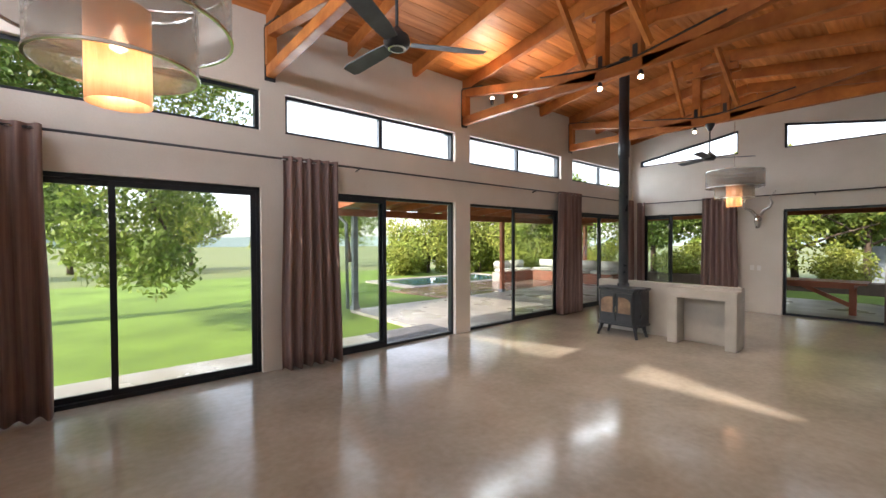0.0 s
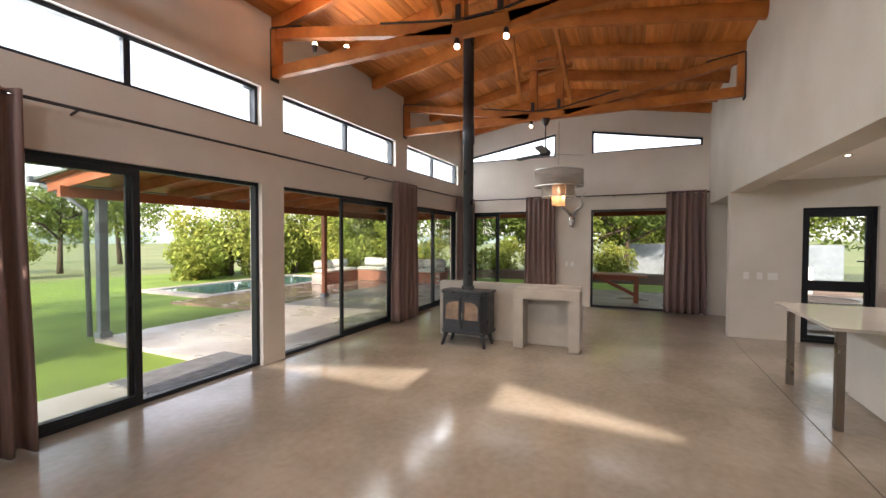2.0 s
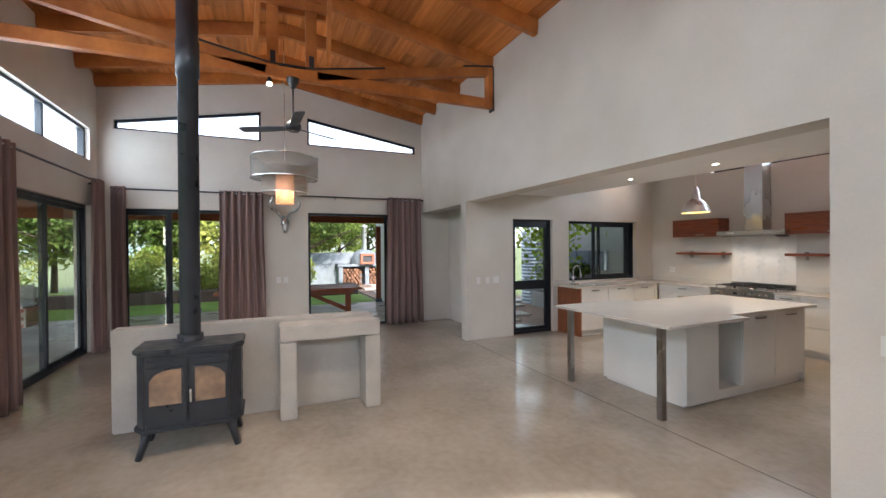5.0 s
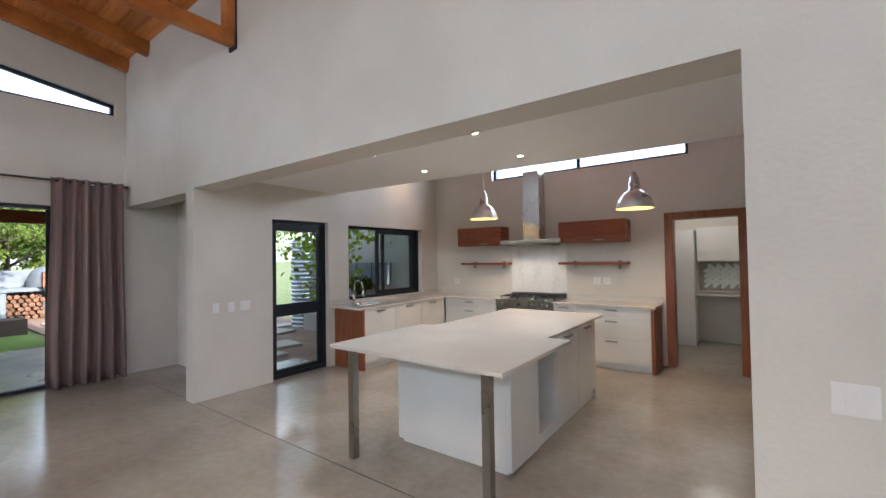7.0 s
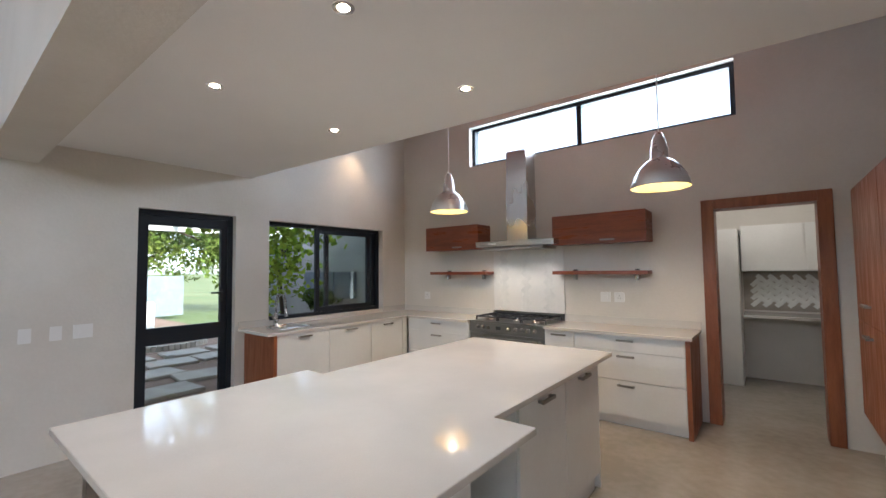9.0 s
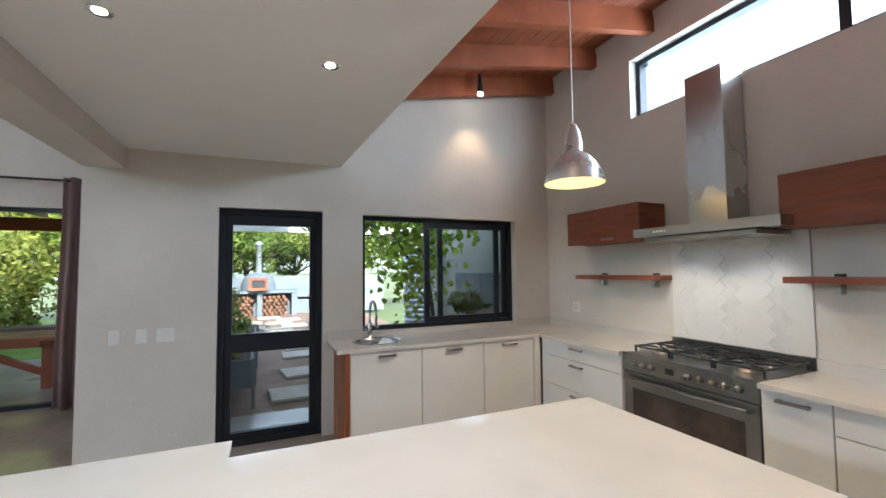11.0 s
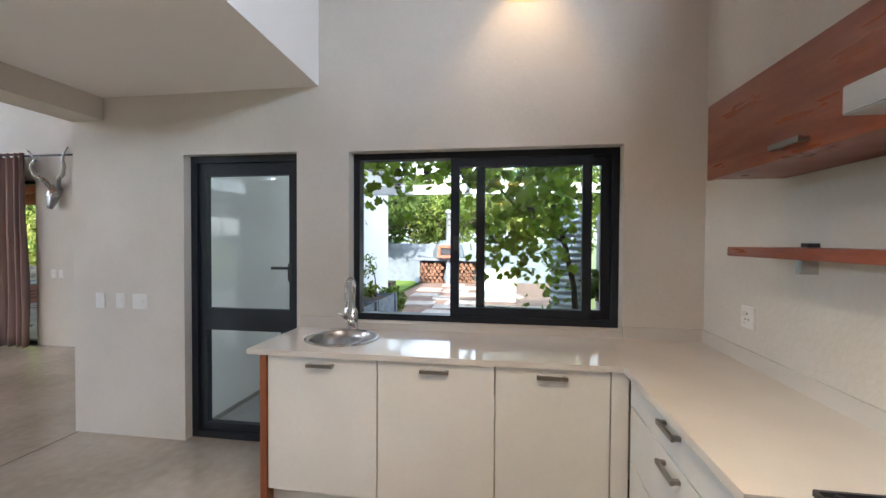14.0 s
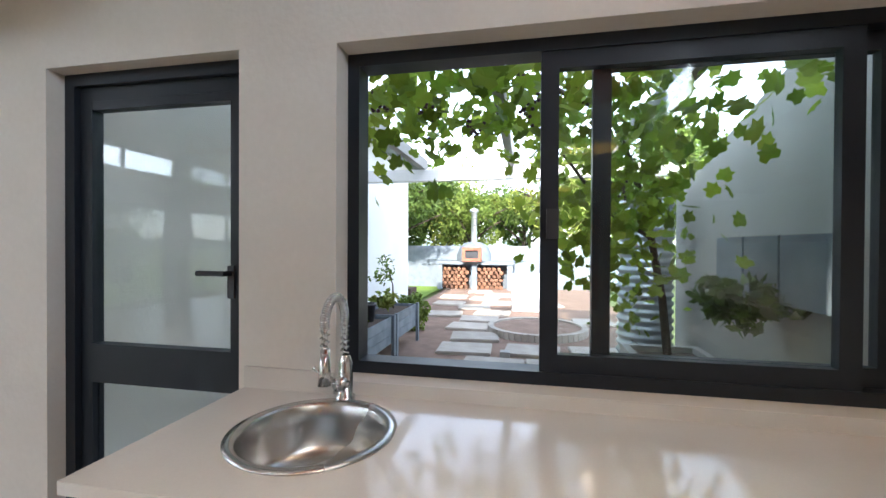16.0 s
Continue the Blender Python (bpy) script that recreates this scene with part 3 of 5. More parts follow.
def curtain(p, q, folds, top, seed, label):
    """A hanging curtain from p to q in plan, gathered in folds."""
    r = random.Random(seed)
    p, q = Vector(p), Vector(q)
    d, bm = (q - p), bmesh.new()
    n, m = folds * 10, 14
    nrm = Vector((-d.y, d.x)).normalized()
    amp = [r.uniform(0.035, 0.075) for _ in range(folds + 2)]
    sh = [r.uniform(-0.3, 0.3) for _ in range(folds + 2)]
    rows = []
    for j in range(m + 1):
        v = j / m
        row = []
        for i in range(n + 1):
            u = i / n
            k = int(u * folds)
            a = amp[k] * (1 - (u * folds - k)) + amp[k + 1] * (u * folds - k)
            w = math.sin(2 * math.pi * (u * folds + 0.10 * math.sin(v * 5 + k) * (1 - v)) + sh[k] * 0.4)
            c = p + d * (0.5 + (u - 0.5) * (0.93 + 0.07 * (1 - v) + 0.02 * math.sin(6 * v))) + nrm * a * w * (0.75 + 0.35 * (1 - v))
            row.append(bm.verts.new((c.x, c.y, 0.02 + (top - 0.02) * v + (0.012 * w if j == 0 else 0))))
        rows.append(row)
    for a, b in zip(rows, rows[1:]):
        for i in range(n):
            bm.faces.new((a[i], a[i + 1], b[i + 1], b[i]))
    bm.normal_update()
    bmesh.ops.solidify(bm, geom=bm.faces[:], thickness=0.006)
    ob = obj("curtain", bm, CURTAIN, None, True)
    tagged(ob, label, "curtain", "eyelet curtains")
    for k in range(folds):
        c = p + d * ((k + 0.25) / folds)
        part("eyelet", lathe(bmesh.new(), [(0.018, -0.004), (0.03, -0.004), (0.03, 0.004), (0.018, 0.004), (0.018, -0.004)], 10, (c.x, c.y, top - 0.05)), STAINLESS, ob)


LBL = "mauve-brown striped floor-length curtain, gathered open"
for i, (p, q, f) in enumerate([((-2.1, 5.19), (-1.1, 5.19), 7), ((1.02, 5.19), (1.82, 5.19), 6), ((7.0, 5.19), (7.95, 5.19), 6), ((10.2, 5.2), (10.55, 5.2), 3), ((10.6, 5.12), (10.6, 4.9), 2), ((10.6, 3.56), (10.6, 2.78), 6), ((10.6, 0.45), (10.6, -0.36), 6)]):
    curtain(p, q, f, 2.74 if i < 4 else 2.68, i + 3, LBL)

# low hearth wall, mantel and stove
lw = thing("hearth_wall", (0, 0, 0), "low smooth screed-plastered hearth wall behind the stove", "low wall")
part("wall_body", bx(6.66, 6.84, 1.74, 4.05, 0, 0.92), HEARTH, lw, "", False, 0.012)
mt = thing("mantel_surround", (0, 0, 0), "chunky cement fireplace surround with thick legs", "mantel")
part("mantel_top", bx(6.34, 6.66, 1.72, 2.68, 0.74, 0.885), HEARTH, mt, "", False, 0.012)
part("mantel_leg", bx(6.35, 6.66, 1.72, 1.87, 0, 0.74), HEARTH, mt, "", False, 0.01)
part("mantel_leg", bx(6.35, 6.66, 2.53, 2.68, 0, 0.74), HEARTH, mt, "", False, 0.01)
st = thing("wood_stove", (6.22, 3.37, 0), "black cast-iron wood-burning stove with two glazed doors", "stove")
plan = [(0.22, -0.37), (0.22, 0.37), (-0.10, 0.37), (-0.2, 0.3), (-0.2, -0.3), (-0.10, -0.37)]
part("stove_body", prism(bmesh.new(), plan, "z", 0.22, 0.80), IRON, st, "", False, 0.012)
part("base_ledge", prism(bmesh.new(), [(a * 1.07, b * 1.05) for a, b in plan], "z", 0.2, 0.235), IRON, st, "", False, 0.008)
part("top_plate", prism(bmesh.new(), [(a * 1.1, b * 1.07) for a, b in plan], "z", 0.80, 0.845), IRON, st, "", False, 0.012)
for s in (-1, 1):
    dr = part("door", bx(-0.225, -0.2, s * 0.008, s * 0.292, 0.28, 0.76), IRON, st, "", False, 0.006)
    part("arched_rim", framed(bmesh.new(), "x", -0.23, 0.014, min(s * 0.028, s * 0.278), max(s * 0.028, s * 0.278), 0.40, 0.71, 0.018), IRON, dr)
    part("door_glass", bx(-0.231, -0.224, s * 0.045, s * 0.262, 0.415, 0.695), FIREGLASS, dr, "stove glass, lit firebox behind it painted in tan")
    part("arch_corner", prism(bmesh.new(), [(s * 0.262, 0.694), (s * 0.12, 0.694), (s * 0.17, 0.684), (s * 0.22, 0.66), (s * 0.262, 0.61)], "x", -0.236, -0.2312), IRON, dr)
    for a in (-0.13, 0.17):
        lg = bmesh.new()
        tube(lg, [(a, s * 0.29, 0.22), (a * 1.1 - 0.01, s * 0.31, 0.12), (a * 1.25 - 0.02, s * 0.345, 0.0)], [0.045, 0.03, 0.024], 8)
        part("leg", lg, IRON, st, "", True)
part("handle", tube(bmesh.new(), [(-0.24, -0.02, 0.42), (-0.262, -0.02, 0.43), (-0.262, -0.02, 0.53)], 0.011), CHROME, st, "chrome handle")
part("flue_collar", lathe(bmesh.new(), [(0.1, 0.845), (0.1, 0.9), (0.085, 0.9)], 20, (0.11, 0.03, 0)), IRON, st, "", True)
part("flue_pipe", lathe(bmesh.new(), [(0.08, 0.86), (0.08, 3.1), (0.092, 3.11), (0.092, 3.4), (0.085, 3.42), (0.085, 4.95)], 20, (0.11, 0.03, 0)), IRON, st, "tall black steel flue", True)

# ceiling fans


def fan(x, turn):
    f = thing("ceiling_fan", (x, RIDGE_Y, 0, 0, 0, turn), "dark three-blade ceiling fan on a long rod", "fan", "ceiling fans")
    part("canopy", lathe(bmesh.new(), [(0.03, 3.60), (0.07, 3.68), (0.075, 3.72)], 16), STEEL_BLACK, f, "", True)
    part("rod", lathe(bmesh.new(), [(0.012, 3.15), (0.012, 3.66)], 8), STEEL_BLACK, f)
    part("motor", lathe(bmesh.new(), [(0.001, 3.075), (0.06, 3.07), (0.085, 3.085), (0.1, 3.12), (0.09, 3.16), (0.05, 3.19), (0.02, 3.23)], 20), STEEL_BLACK, f, "", True)
    part("motor_ring", lathe(bmesh.new(), [(0.05, 3.066), (0.07, 3.068)], 20), STAINLESS, f)
    for k in range(3):
        bm = bmesh.new()
        a = 2 * math.pi * k / 3
        d, s = Vector((math.cos(a), math.sin(a), 0)), Vector((-math.sin(a), math.cos(a), 0.22))
        v = []
        for r, w in ((0.1, 0.045), (0.25, 0.06), (0.62, 0.065), (0.68, 0.05)):
            for e in (-1, 1):
                v.append(Vector((0, 0, 3.11)) + d * r + s * w * e)
        vs = [[bm.verts.new(p + Vector((0, 0, z))) for p in v] for z in (-0.004, 0.004)]
        for i in (0, 2, 4):
            bm.faces.new([vs[1][j] for j in (i, i + 2, i + 3, i + 1)])
            bm.faces.new([vs[0][j] for j in (i + 1, i + 3, i + 2, i)])
            for j in (i, i + 1):
                bm.faces.new((vs[0][j], vs[0][j + 2], vs[1][j + 2], vs[1][j]))
        bm.faces.new([vs[z][j] for z, j in ((0, 6), (0, 7), (1, 7), (1, 6))])
        part("blade", bm, BLUEGREY, f, "grey-green metal blade")


fan(0.94, -27)
fan(7.6, 62)


def lamp(name, kind, at, power, colour, target=None, size=0.05, angle=80):
    l = bpy.data.lights.new(name, kind)
    l.energy, l.color, l.shadow_soft_size = power * DIM, colour, size
    if kind == "SPOT":
        l.spot_size, l.spot_blend = radians(angle), 0.7
    o = new(name, l)
    o.matrix_world = look(at, target or (at[0], at[1] + 0.001, at[2] - 1))
    return o


WARM = (1.0, 0.8, 0.56)
DIM = 0.28


def chandelier(x):
    c = thing("chandelier", (x, RIDGE_Y + 0.03, 0), "tiered drum chandelier of woven wire mesh with glowing core", "chandelier", "drum chandeliers")
    part("cable", lathe(bmesh.new(), [(0.006, 2.8), (0.006, 4.9)], 6), STAINLESS, c)
    for r, z0, z1 in ((0.5, 2.72, 3.05), (0.34, 2.5, 2.9)):
        bm = lathe(bmesh.new(), [(r, z0), (r, z1), (r - 0.004, z1), (r - 0.004, z0), (r, z0)], 64)
        s = part("drum_shade", bm, MESHSHADE, c, "translucent woven wire drum shade", True)
        for z in (z0, z1):
            part("hoop", lathe(bmesh.new(), [(r - 0.008, z - 0.006), (r + 0.006, z - 0.006), (r + 0.006, z + 0.006), (r - 0.008, z + 0.006), (r - 0.008, z - 0.006)], 48), STAINLESS, s)
    bm = lathe(bmesh.new(), [(0.135, 2.33), (0.135, 2.8), (0.131, 2.8), (0.131, 2.33), (0.135, 2.33)], 40)
    part("core_shade", bm, CANDLE, c, "amber glowing core shade", True)
    part("bulb", lathe(bmesh.new(), [(0.001, 2.58), (0.035, 2.60), (0.04, 2.64), (0.015, 2.69), (0.012, 2.72)], 12), BULB, c, "lit bulb", True)
    lamp("chandelier_light", "POINT", (x, RIDGE_Y + 0.03, 2.5), 30, WARM, None, 0.05)


chandelier(-0.68)
chandelier(9.15)

# spotlights on the trusses
for at, tgt, pw in [((4.30, 2.73, 3.66), (4.3, 2.6, 0), 90), ((4.30, 2.2, 3.66), (4.6, 1.8, 0), 90), ((4.2, 4.55, 3.95), (3.7, 4.5, 4.7), 60), ((4.42, 4.25, 3.95), (4.9, 4.1, 4.7), 30), ((7.66, 2.73, 3.66), (7.7, 3, 0), 60)]:
    s = thing("spotlight", at, "small lit spotlight fixed to the truss", "spotlight", "truss spotlights")
    up = 1 if tgt[2] > at[2] else -1
    part("holder", lathe(bmesh.new(), [(0.02, 0.06), (0.03, 0.03), (0.035, -0.01)] if up < 0 else [(0.02, -0.08), (0.03, -0.03), (0.035, 0.01)], 12), STEEL_BLACK, s, "", True)
    part("bulb", lathe(bmesh.new(), [(0.001, -0.05), (0.025, -0.04), (0.03, -0.015), (0.018, 0.0)] if up < 0 else [(0.018, 0.0), (0.03, 0.015), (0.025, 0.04), (0.001, 0.05)], 12), BULB, s, "lit reflector bulb", True)
    lamp("spot_beam", "SPOT", (at[0], at[1], at[2] + up * 0.07), pw, WARM, tgt, 0.04, 110)

# cast horned skull on the gable wall, one plain piece
bm = bmesh.new()
tube(bm, [(10.70, 2.43, 2.22), (10.66, 2.43, 2.12), (10.62, 2.43, 1.96), (10.61, 2.43, 1.92)], [0.07, 0.075, 0.045, 0.03], 12)
for s in (-1, 1):
    tube(bm, [(10.68, 2.43 + s * 0.04, 2.2), (10.62, 2.43 + s * 0.12, 2.32), (10.6, 2.43 + s * 0.22, 2.38), (10.58, 2.43 + s * 0.27, 2.48), (10.6, 2.43 + s * 0.22, 2.58), (10.58, 2.43 + s * 0.28, 2.68), (10.58, 2.43 + s * 0.34, 2.74)], [0.035, 0.034, 0.03, 0.026, 0.021, 0.014, 0.004], 10)
tagged(obj("horned_skull", bm, BONE, None, True), "silver cast antelope skull with spiral horns on the wall", "wall ornament")


def plate(axis, c, u, z, w=0.075, h=0.115, kind="switch", out=-1):
    """A wall plate; out is the side of the wall it faces."""
    t = thing("socket_plate" if kind == "socket" else "switch_plate", (0, 0, 0), "white plastic wall " + kind + " plate", "wall " + kind, "wall plates")
    part("plate", slab(axis, c + out * 0.005, 0.01, rect(u - w / 2, u + w / 2, z - h / 2, z + h / 2)), PLATE, t, "", False, 0.003)
    if kind == "socket":
        for du, dz in ((0, 0.018), (-0.014, -0.01), (0.014, -0.01)):
            part("pin_hole", slab(axis, c + out * 0.0108, 0.0015, rect(u + du - 0.004, u + du + 0.004, z + dz - 0.004, z + dz + 0.004)), STEEL_BLACK, t)
    else:
        part("rocker", slab(axis, c + out * 0.012, 0.006, rect(u - w * 0.2, u + w * 0.2, z - 0.02, z + 0.02)), PLATE, t, "", False, 0.001)


for u, w in ((-0.64, 0.075), (-0.82, 0.075), (-0.99, 0.13)):
    plate("x", KX, u, 1.035, w)
plate("x", EX, 2.55, 1.02)
plate("x", EX, 2.42, 1.02)
plate("y", SY, 3.285, 1.047, 0.13, 0.115, "switch", 1)

# ---- kitchen ----
CT = 0.895                                       # top of the worktops


def handle(parent, axis, c, u, z, w=0.13, out=1):
    """A flat bow handle on a front at plane c; u along the front."""
    bm = bmesh.new()
    for e in (-1, 1):
        prism(bm, rect(u + e * w / 2 - 0.01, u + e * w / 2 + 0.01, z - 0.007, z + 0.007), axis, c, c + out * 0.028)
    prism(bm, rect(u - w / 2 - 0.012, u + w / 2 + 0.012, z - 0.009, z + 0.009), axis, c + out * 0.022, c + out * 0.034)
    part("handle", bm, LEGSTEEL, parent, "brushed steel bow handle")


def unit(name, axis, front, back, u0, u1, fronts, label, out=1, z0=0.1, z1=0.864, group="base units", split="z", body_top=0.864):
    """A cabinet carcass between front and back with doors or drawers. fronts: fractions of the height, top first."""
    t = thing(name, (0, 0, 0), label, "cabinet", group)
    bd = bmesh.new()
    prism(bd, rect(u0 + 0.001, u1 - 0.001, z0, body_top), axis, min(front - out * 0.02, back), max(front - out * 0.02, back))
    part("body", bd, WHITE, t)
    kb = bmesh.new()
    prism(kb, rect(u0, u1, 0.0, z0 - 0.002), axis, min(front - out * 0.06, back), max(front - out * 0.06, back))
    part("plinth", kb, WHITE, t)
    z = z1
    for f in fronts:
        h = f * (z1 - z0)
        if f == 1 and split != "z":
            pieces = [(u0, (u0 + u1) / 2), ((u0 + u1) / 2, u1)]
        else:
            pieces = [(u0, u1)]
        for a, b in pieces:
            fm = bmesh.new()
            prism(fm, rect(a + 0.003, b - 0.003, z - h + 0.002, z - 0.002), axis, front - out * 0.019, front)
            d = part("door" if f == 1 else "drawer", fm, WHITE, t, "", False, 0.0025)
            handle(d, axis, front, (a + b) / 2, z - 0.045, 0.13, out)
        z -= h
    return t


FX = 7.98                                       # front plane of the sink run
for a, b in ((-4.24, -3.67), (-3.67, -3.04), (-3.04, -2.40)):
    unit("base_cabinet", "x", FX, KX - 0.004, a, b, (1,), "white base cabinet with a single door in the sink run", -1, body_top=0.70)
part("filler", bx(FX, FX + 0.02, -4.325, -4.243, 0.1, 0.864), WHITE, thing("corner_filler", (0, 0, 0), "white filler strip in the cabinet corner", "filler"))
tagged(obj("end_panel", bx(7.97, KX - 0.003, -2.398, -2.36, 0, 0.863), CHERRY_SIDE, None, False, 0.002), "cherry veneer panel closing the sink run", "panel")
FY = -4.325                                      # front plane of the range run
unit("drawer_unit", "y", FY, KY + 0.004, 6.935, 7.955, (0.2, 0.36, 0.44), "white three-drawer unit beside the range", 1)
unit("base_cabinet", "y", FY, KY + 0.004, 5.62, 5.945, (1,), "narrow white base cabinet beside the range", 1)
unit("drawer_unit", "y", FY, KY + 0.004, 4.62, 5.62, (0.2, 0.36, 0.44), "wide white three-drawer unit", 1)
tagged(obj("end_panel", bx(4.58, 4.618, KY + 0.003, -4.32, 0, 0.863), CHERRY_SIDE, None, False, 0.002), "dark cherry veneer panel at the run's end", "panel")

# worktops with a round sink cut-out
SX, SYK, SR = 8.295, -2.715, 0.205
wt = thing("worktop", (0, 0, 0), "pale quartz L-shaped worktop with a low upstand", "worktop")
bm = bmesh.new()
N = 40
x0, x1, y0, y1 = 7.955, KX - 0.003, -3.1, -2.29


def edge_point(a):
    """Where a ray from the sink's centre leaves its worktop panel."""
    c, s = math.cos(a), math.sin(a)
    k = min(((x1 - SX) / c if c > 1e-9 else 9), ((x0 - SX) / c if c < -1e-9 else 9), ((y1 - SYK) / s if s > 1e-9 else 9), ((y0 - SYK) / s if s < -1e-9 else 9))
    return SX + k * c, SYK + k * s


angs = sorted([2 * math.pi * i / N for i in range(N)] + [math.atan2(yy - SYK, xx - SX) % (2 * math.pi) for xx in (x0, x1) for yy in (y0, y1)])
ring = [[bm.verts.new((*p, z)) for z in (CT, CT - 0.03)] for p in [(SX + SR * math.cos(a), SYK + SR * math.sin(a)) for a in angs]]
rim = [[bm.verts.new((*edge_point(a), z)) for z in (CT, CT - 0.03)] for a in angs]
for i in range(len(angs)):
    j = (i + 1) % len(angs)
    bm.faces.new((ring[i][0], rim[i][0], rim[j][0], ring[j][0]))
    bm.faces.new((ring[i][1], ring[j][1], rim[j][1], rim[i][1]))
    bm.faces.new((ring[i][0], ring[j][0], ring[j][1], ring[i][1]))
    bm.faces.new((rim[i][0], rim[i][1], rim[j][1], rim[j][0]))
bmesh.ops.recalc_face_normals(bm, faces=bm.faces[:])
part("sink_section", bm, QUARTZ, wt)
part("corner_section", prism(bmesh.new(), [(7.955, -3.1), (7.955, -4.295), (6.935, -4.295), (6.935, KY + 0.003), (KX - 0.003, KY + 0.003), (KX - 0.003, -3.1)], "z", CT - 0.03, CT), QUARTZ, wt)
part("upstand", bx(6.935, KX - 0.003, KY + 0.003, KY + 0.018, CT, CT + 0.075), QUARTZ, wt)
part("upstand", bx(KX - 0.018, KX - 0.003, KY + 0.018, -4.45, CT, CT + 0.075), QUARTZ, wt)
part("upstand", bx(KX - 0.018, KX - 0.003, -2.64, -2.29, CT, CT + 0.075), QUARTZ, wt)
part("window_ledge", bx(KX - 0.003, KX + 0.09, -4.448, -2.642, CT - 0.02, 0.938), QUARTZ, wt)
wt2 = thing("worktop", (0, 0, 0), "pale quartz worktop beside the range", "worktop")
part("slab", bx(4.56, 5.945, KY + 0.003, -4.295, CT - 0.03, CT), QUARTZ, wt2, "", False, 0.002)
part("upstand", bx(4.56, 5.945, KY + 0.003, KY + 0.018, CT, CT + 0.075), QUARTZ, wt2)

sk = thing("sink", (SX, SYK, CT), "round stainless steel inset sink bowl", "sink")
part("bowl", lathe(bmesh.new(), [(0.228, 0.0), (0.23, 0.006), (0.205, 0.008), (0.196, -0.004), (0.19, -0.05), (0.185, -0.13), (0.16, -0.155), (0.045, -0.165), (0.04, -0.17), (0.001, -0.17)], 48), STAINLESS, sk, "", True)
part("waste", lathe(bmesh.new(), [(0.04, -0.163), (0.03, -0.160), (0.028, -0.166), (0.001, -0.166)], 20), CHROME, sk, "", True)
tp = thing("kitchen_tap", (8.535, -2.70, CT), "chrome spring-neck pull-down kitchen tap", "tap")
part("tap_base", lathe(bmesh.new(), [(0.032, 0), (0.032, 0.012), (0.024, 0.016), (0.024, 0.12), (0.018, 0.14), (0.014, 0.15)], 20), CHROME, tp, "", True)
bow = [(-0.02 - 0.075 + 0.085 * math.cos(a), -0.005 * a, 0.27 + 0.085 * math.sin(a)) for a in [i * math.pi / 12 for i in range(13)]]
neck = [(-0.006, 0, 0.15), (-0.008, 0, 0.22), *bow, (-0.185, -0.02, 0.2)]
part("hose", tube(bmesh.new(), neck, 0.0085, 8), CHROME, tp, "", True)
bm = bmesh.new()
path = [Vector(p) for p in neck]
coil = []
for i in range(300):
    s = i / 299 * (len(path) - 1.001)
    k = int(s)
    c = path[k].lerp(path[k + 1], s - k)
    d = (path[k + 1] - path[k]).normalized()
    e = Vector((0, 1, 0))
    coil.append(c + (e * math.cos(i * 1.1) + e.cross(d) * math.sin(i * 1.1)) * 0.0135)
tube(bm, coil, 0.0026, 5)
part("spring", bm, CHROME, tp, "coiled chrome spring", True)
part("spray_head", tube(bmesh.new(), [(-0.183, -0.02, 0.215), (-0.187, -0.02, 0.15), (-0.19, -0.02, 0.11)], [0.013, 0.017, 0.019], 12), CHROME, tp, "", True)
part("lever", tube(bmesh.new(), [(-0.02, 0.01, 0.06), (-0.045, 0.05, 0.085), (-0.06, 0.085, 0.12)], [0.012, 0.007, 0.006], 8), CHROME, tp, "", True)
part("mixer_body", tube(bmesh.new(), [(0, 0, 0.06), (-0.04, 0.012, 0.06)], 0.024, 14), CHROME, tp, "", True)

# the range
RX0, RX1, RF = 5.95, 6.93, -4.335
rg = thing("gas_range", (0, 0, 0), "wide stainless steel gas range with six burners", "range")
part("range_body", bx(RX0, RX1, KY + 0.03, RF - 0.02, 0.12, 0.875), DARKSTEEL, rg, "", False, 0.003)
part("plinth", bx(RX0 + 0.01, RX1 - 0.01, KY + 0.06, RF - 0.06, 0.0, 0.12), STEEL_BLACK, rg)
od = part("oven_door", bx(RX0 + 0.006, RX1 - 0.006, RF - 0.02, RF + 0.004, 0.24, 0.755), DARKSTEEL, rg, "", False, 0.004)
part("oven_glass", bx(RX0 + 0.09, RX1 - 0.09, RF + 0.004, RF + 0.008, 0.31, 0.64), SOOTGLASS, od, "dark oven glass")
part("oven_handle", tube(bmesh.new(), [(RX0 + 0.05, RF, 0.715), (RX0 + 0.05, RF + 0.045, 0.715), (RX1 - 0.05, RF + 0.045, 0.715), (RX1 - 0.05, RF, 0.715)], 0.012), DARKSTEEL, od, "steel bar handle")
part("warming_drawer", bx(RX0 + 0.006, RX1 - 0.006, RF - 0.02, RF + 0.002, 0.13, 0.232), DARKSTEEL, rg, "", False, 0.003)
cp = part("control_panel", bx(RX0, RX1, RF - 0.02, RF + 0.006, 0.765, 0.876), DARKSTEEL, rg, "", False, 0.003)
for x in (6.805, 6.735, 6.663, 6.38, 6.30, 6.22, 6.14, 6.06):
    k = bmesh.new()
    tube(k, [(x, RF + 0.006, 0.825), (x, RF + 0.02, 0.825), (x, RF + 0.04, 0.825)], [0.025, 0.022, 0.018], 14)
    part("knob", k, LEGSTEEL, cp, "round steel control knob", True)
part("timer_display", bx(6.49, 6.555, RF + 0.006, RF + 0.009, 0.805, 0.845), STEEL_BLACK, cp)
part("hob_plate", bx(RX0, RX1, KY + 0.03, RF + 0.004, 0.877, 0.895), DARKSTEEL, rg, "", False, 0.003)
part("rear_upstand", bx(RX0, RX1, KY + 0.004, KY + 0.028, 0.877, 0.972), DARKSTEEL, rg)
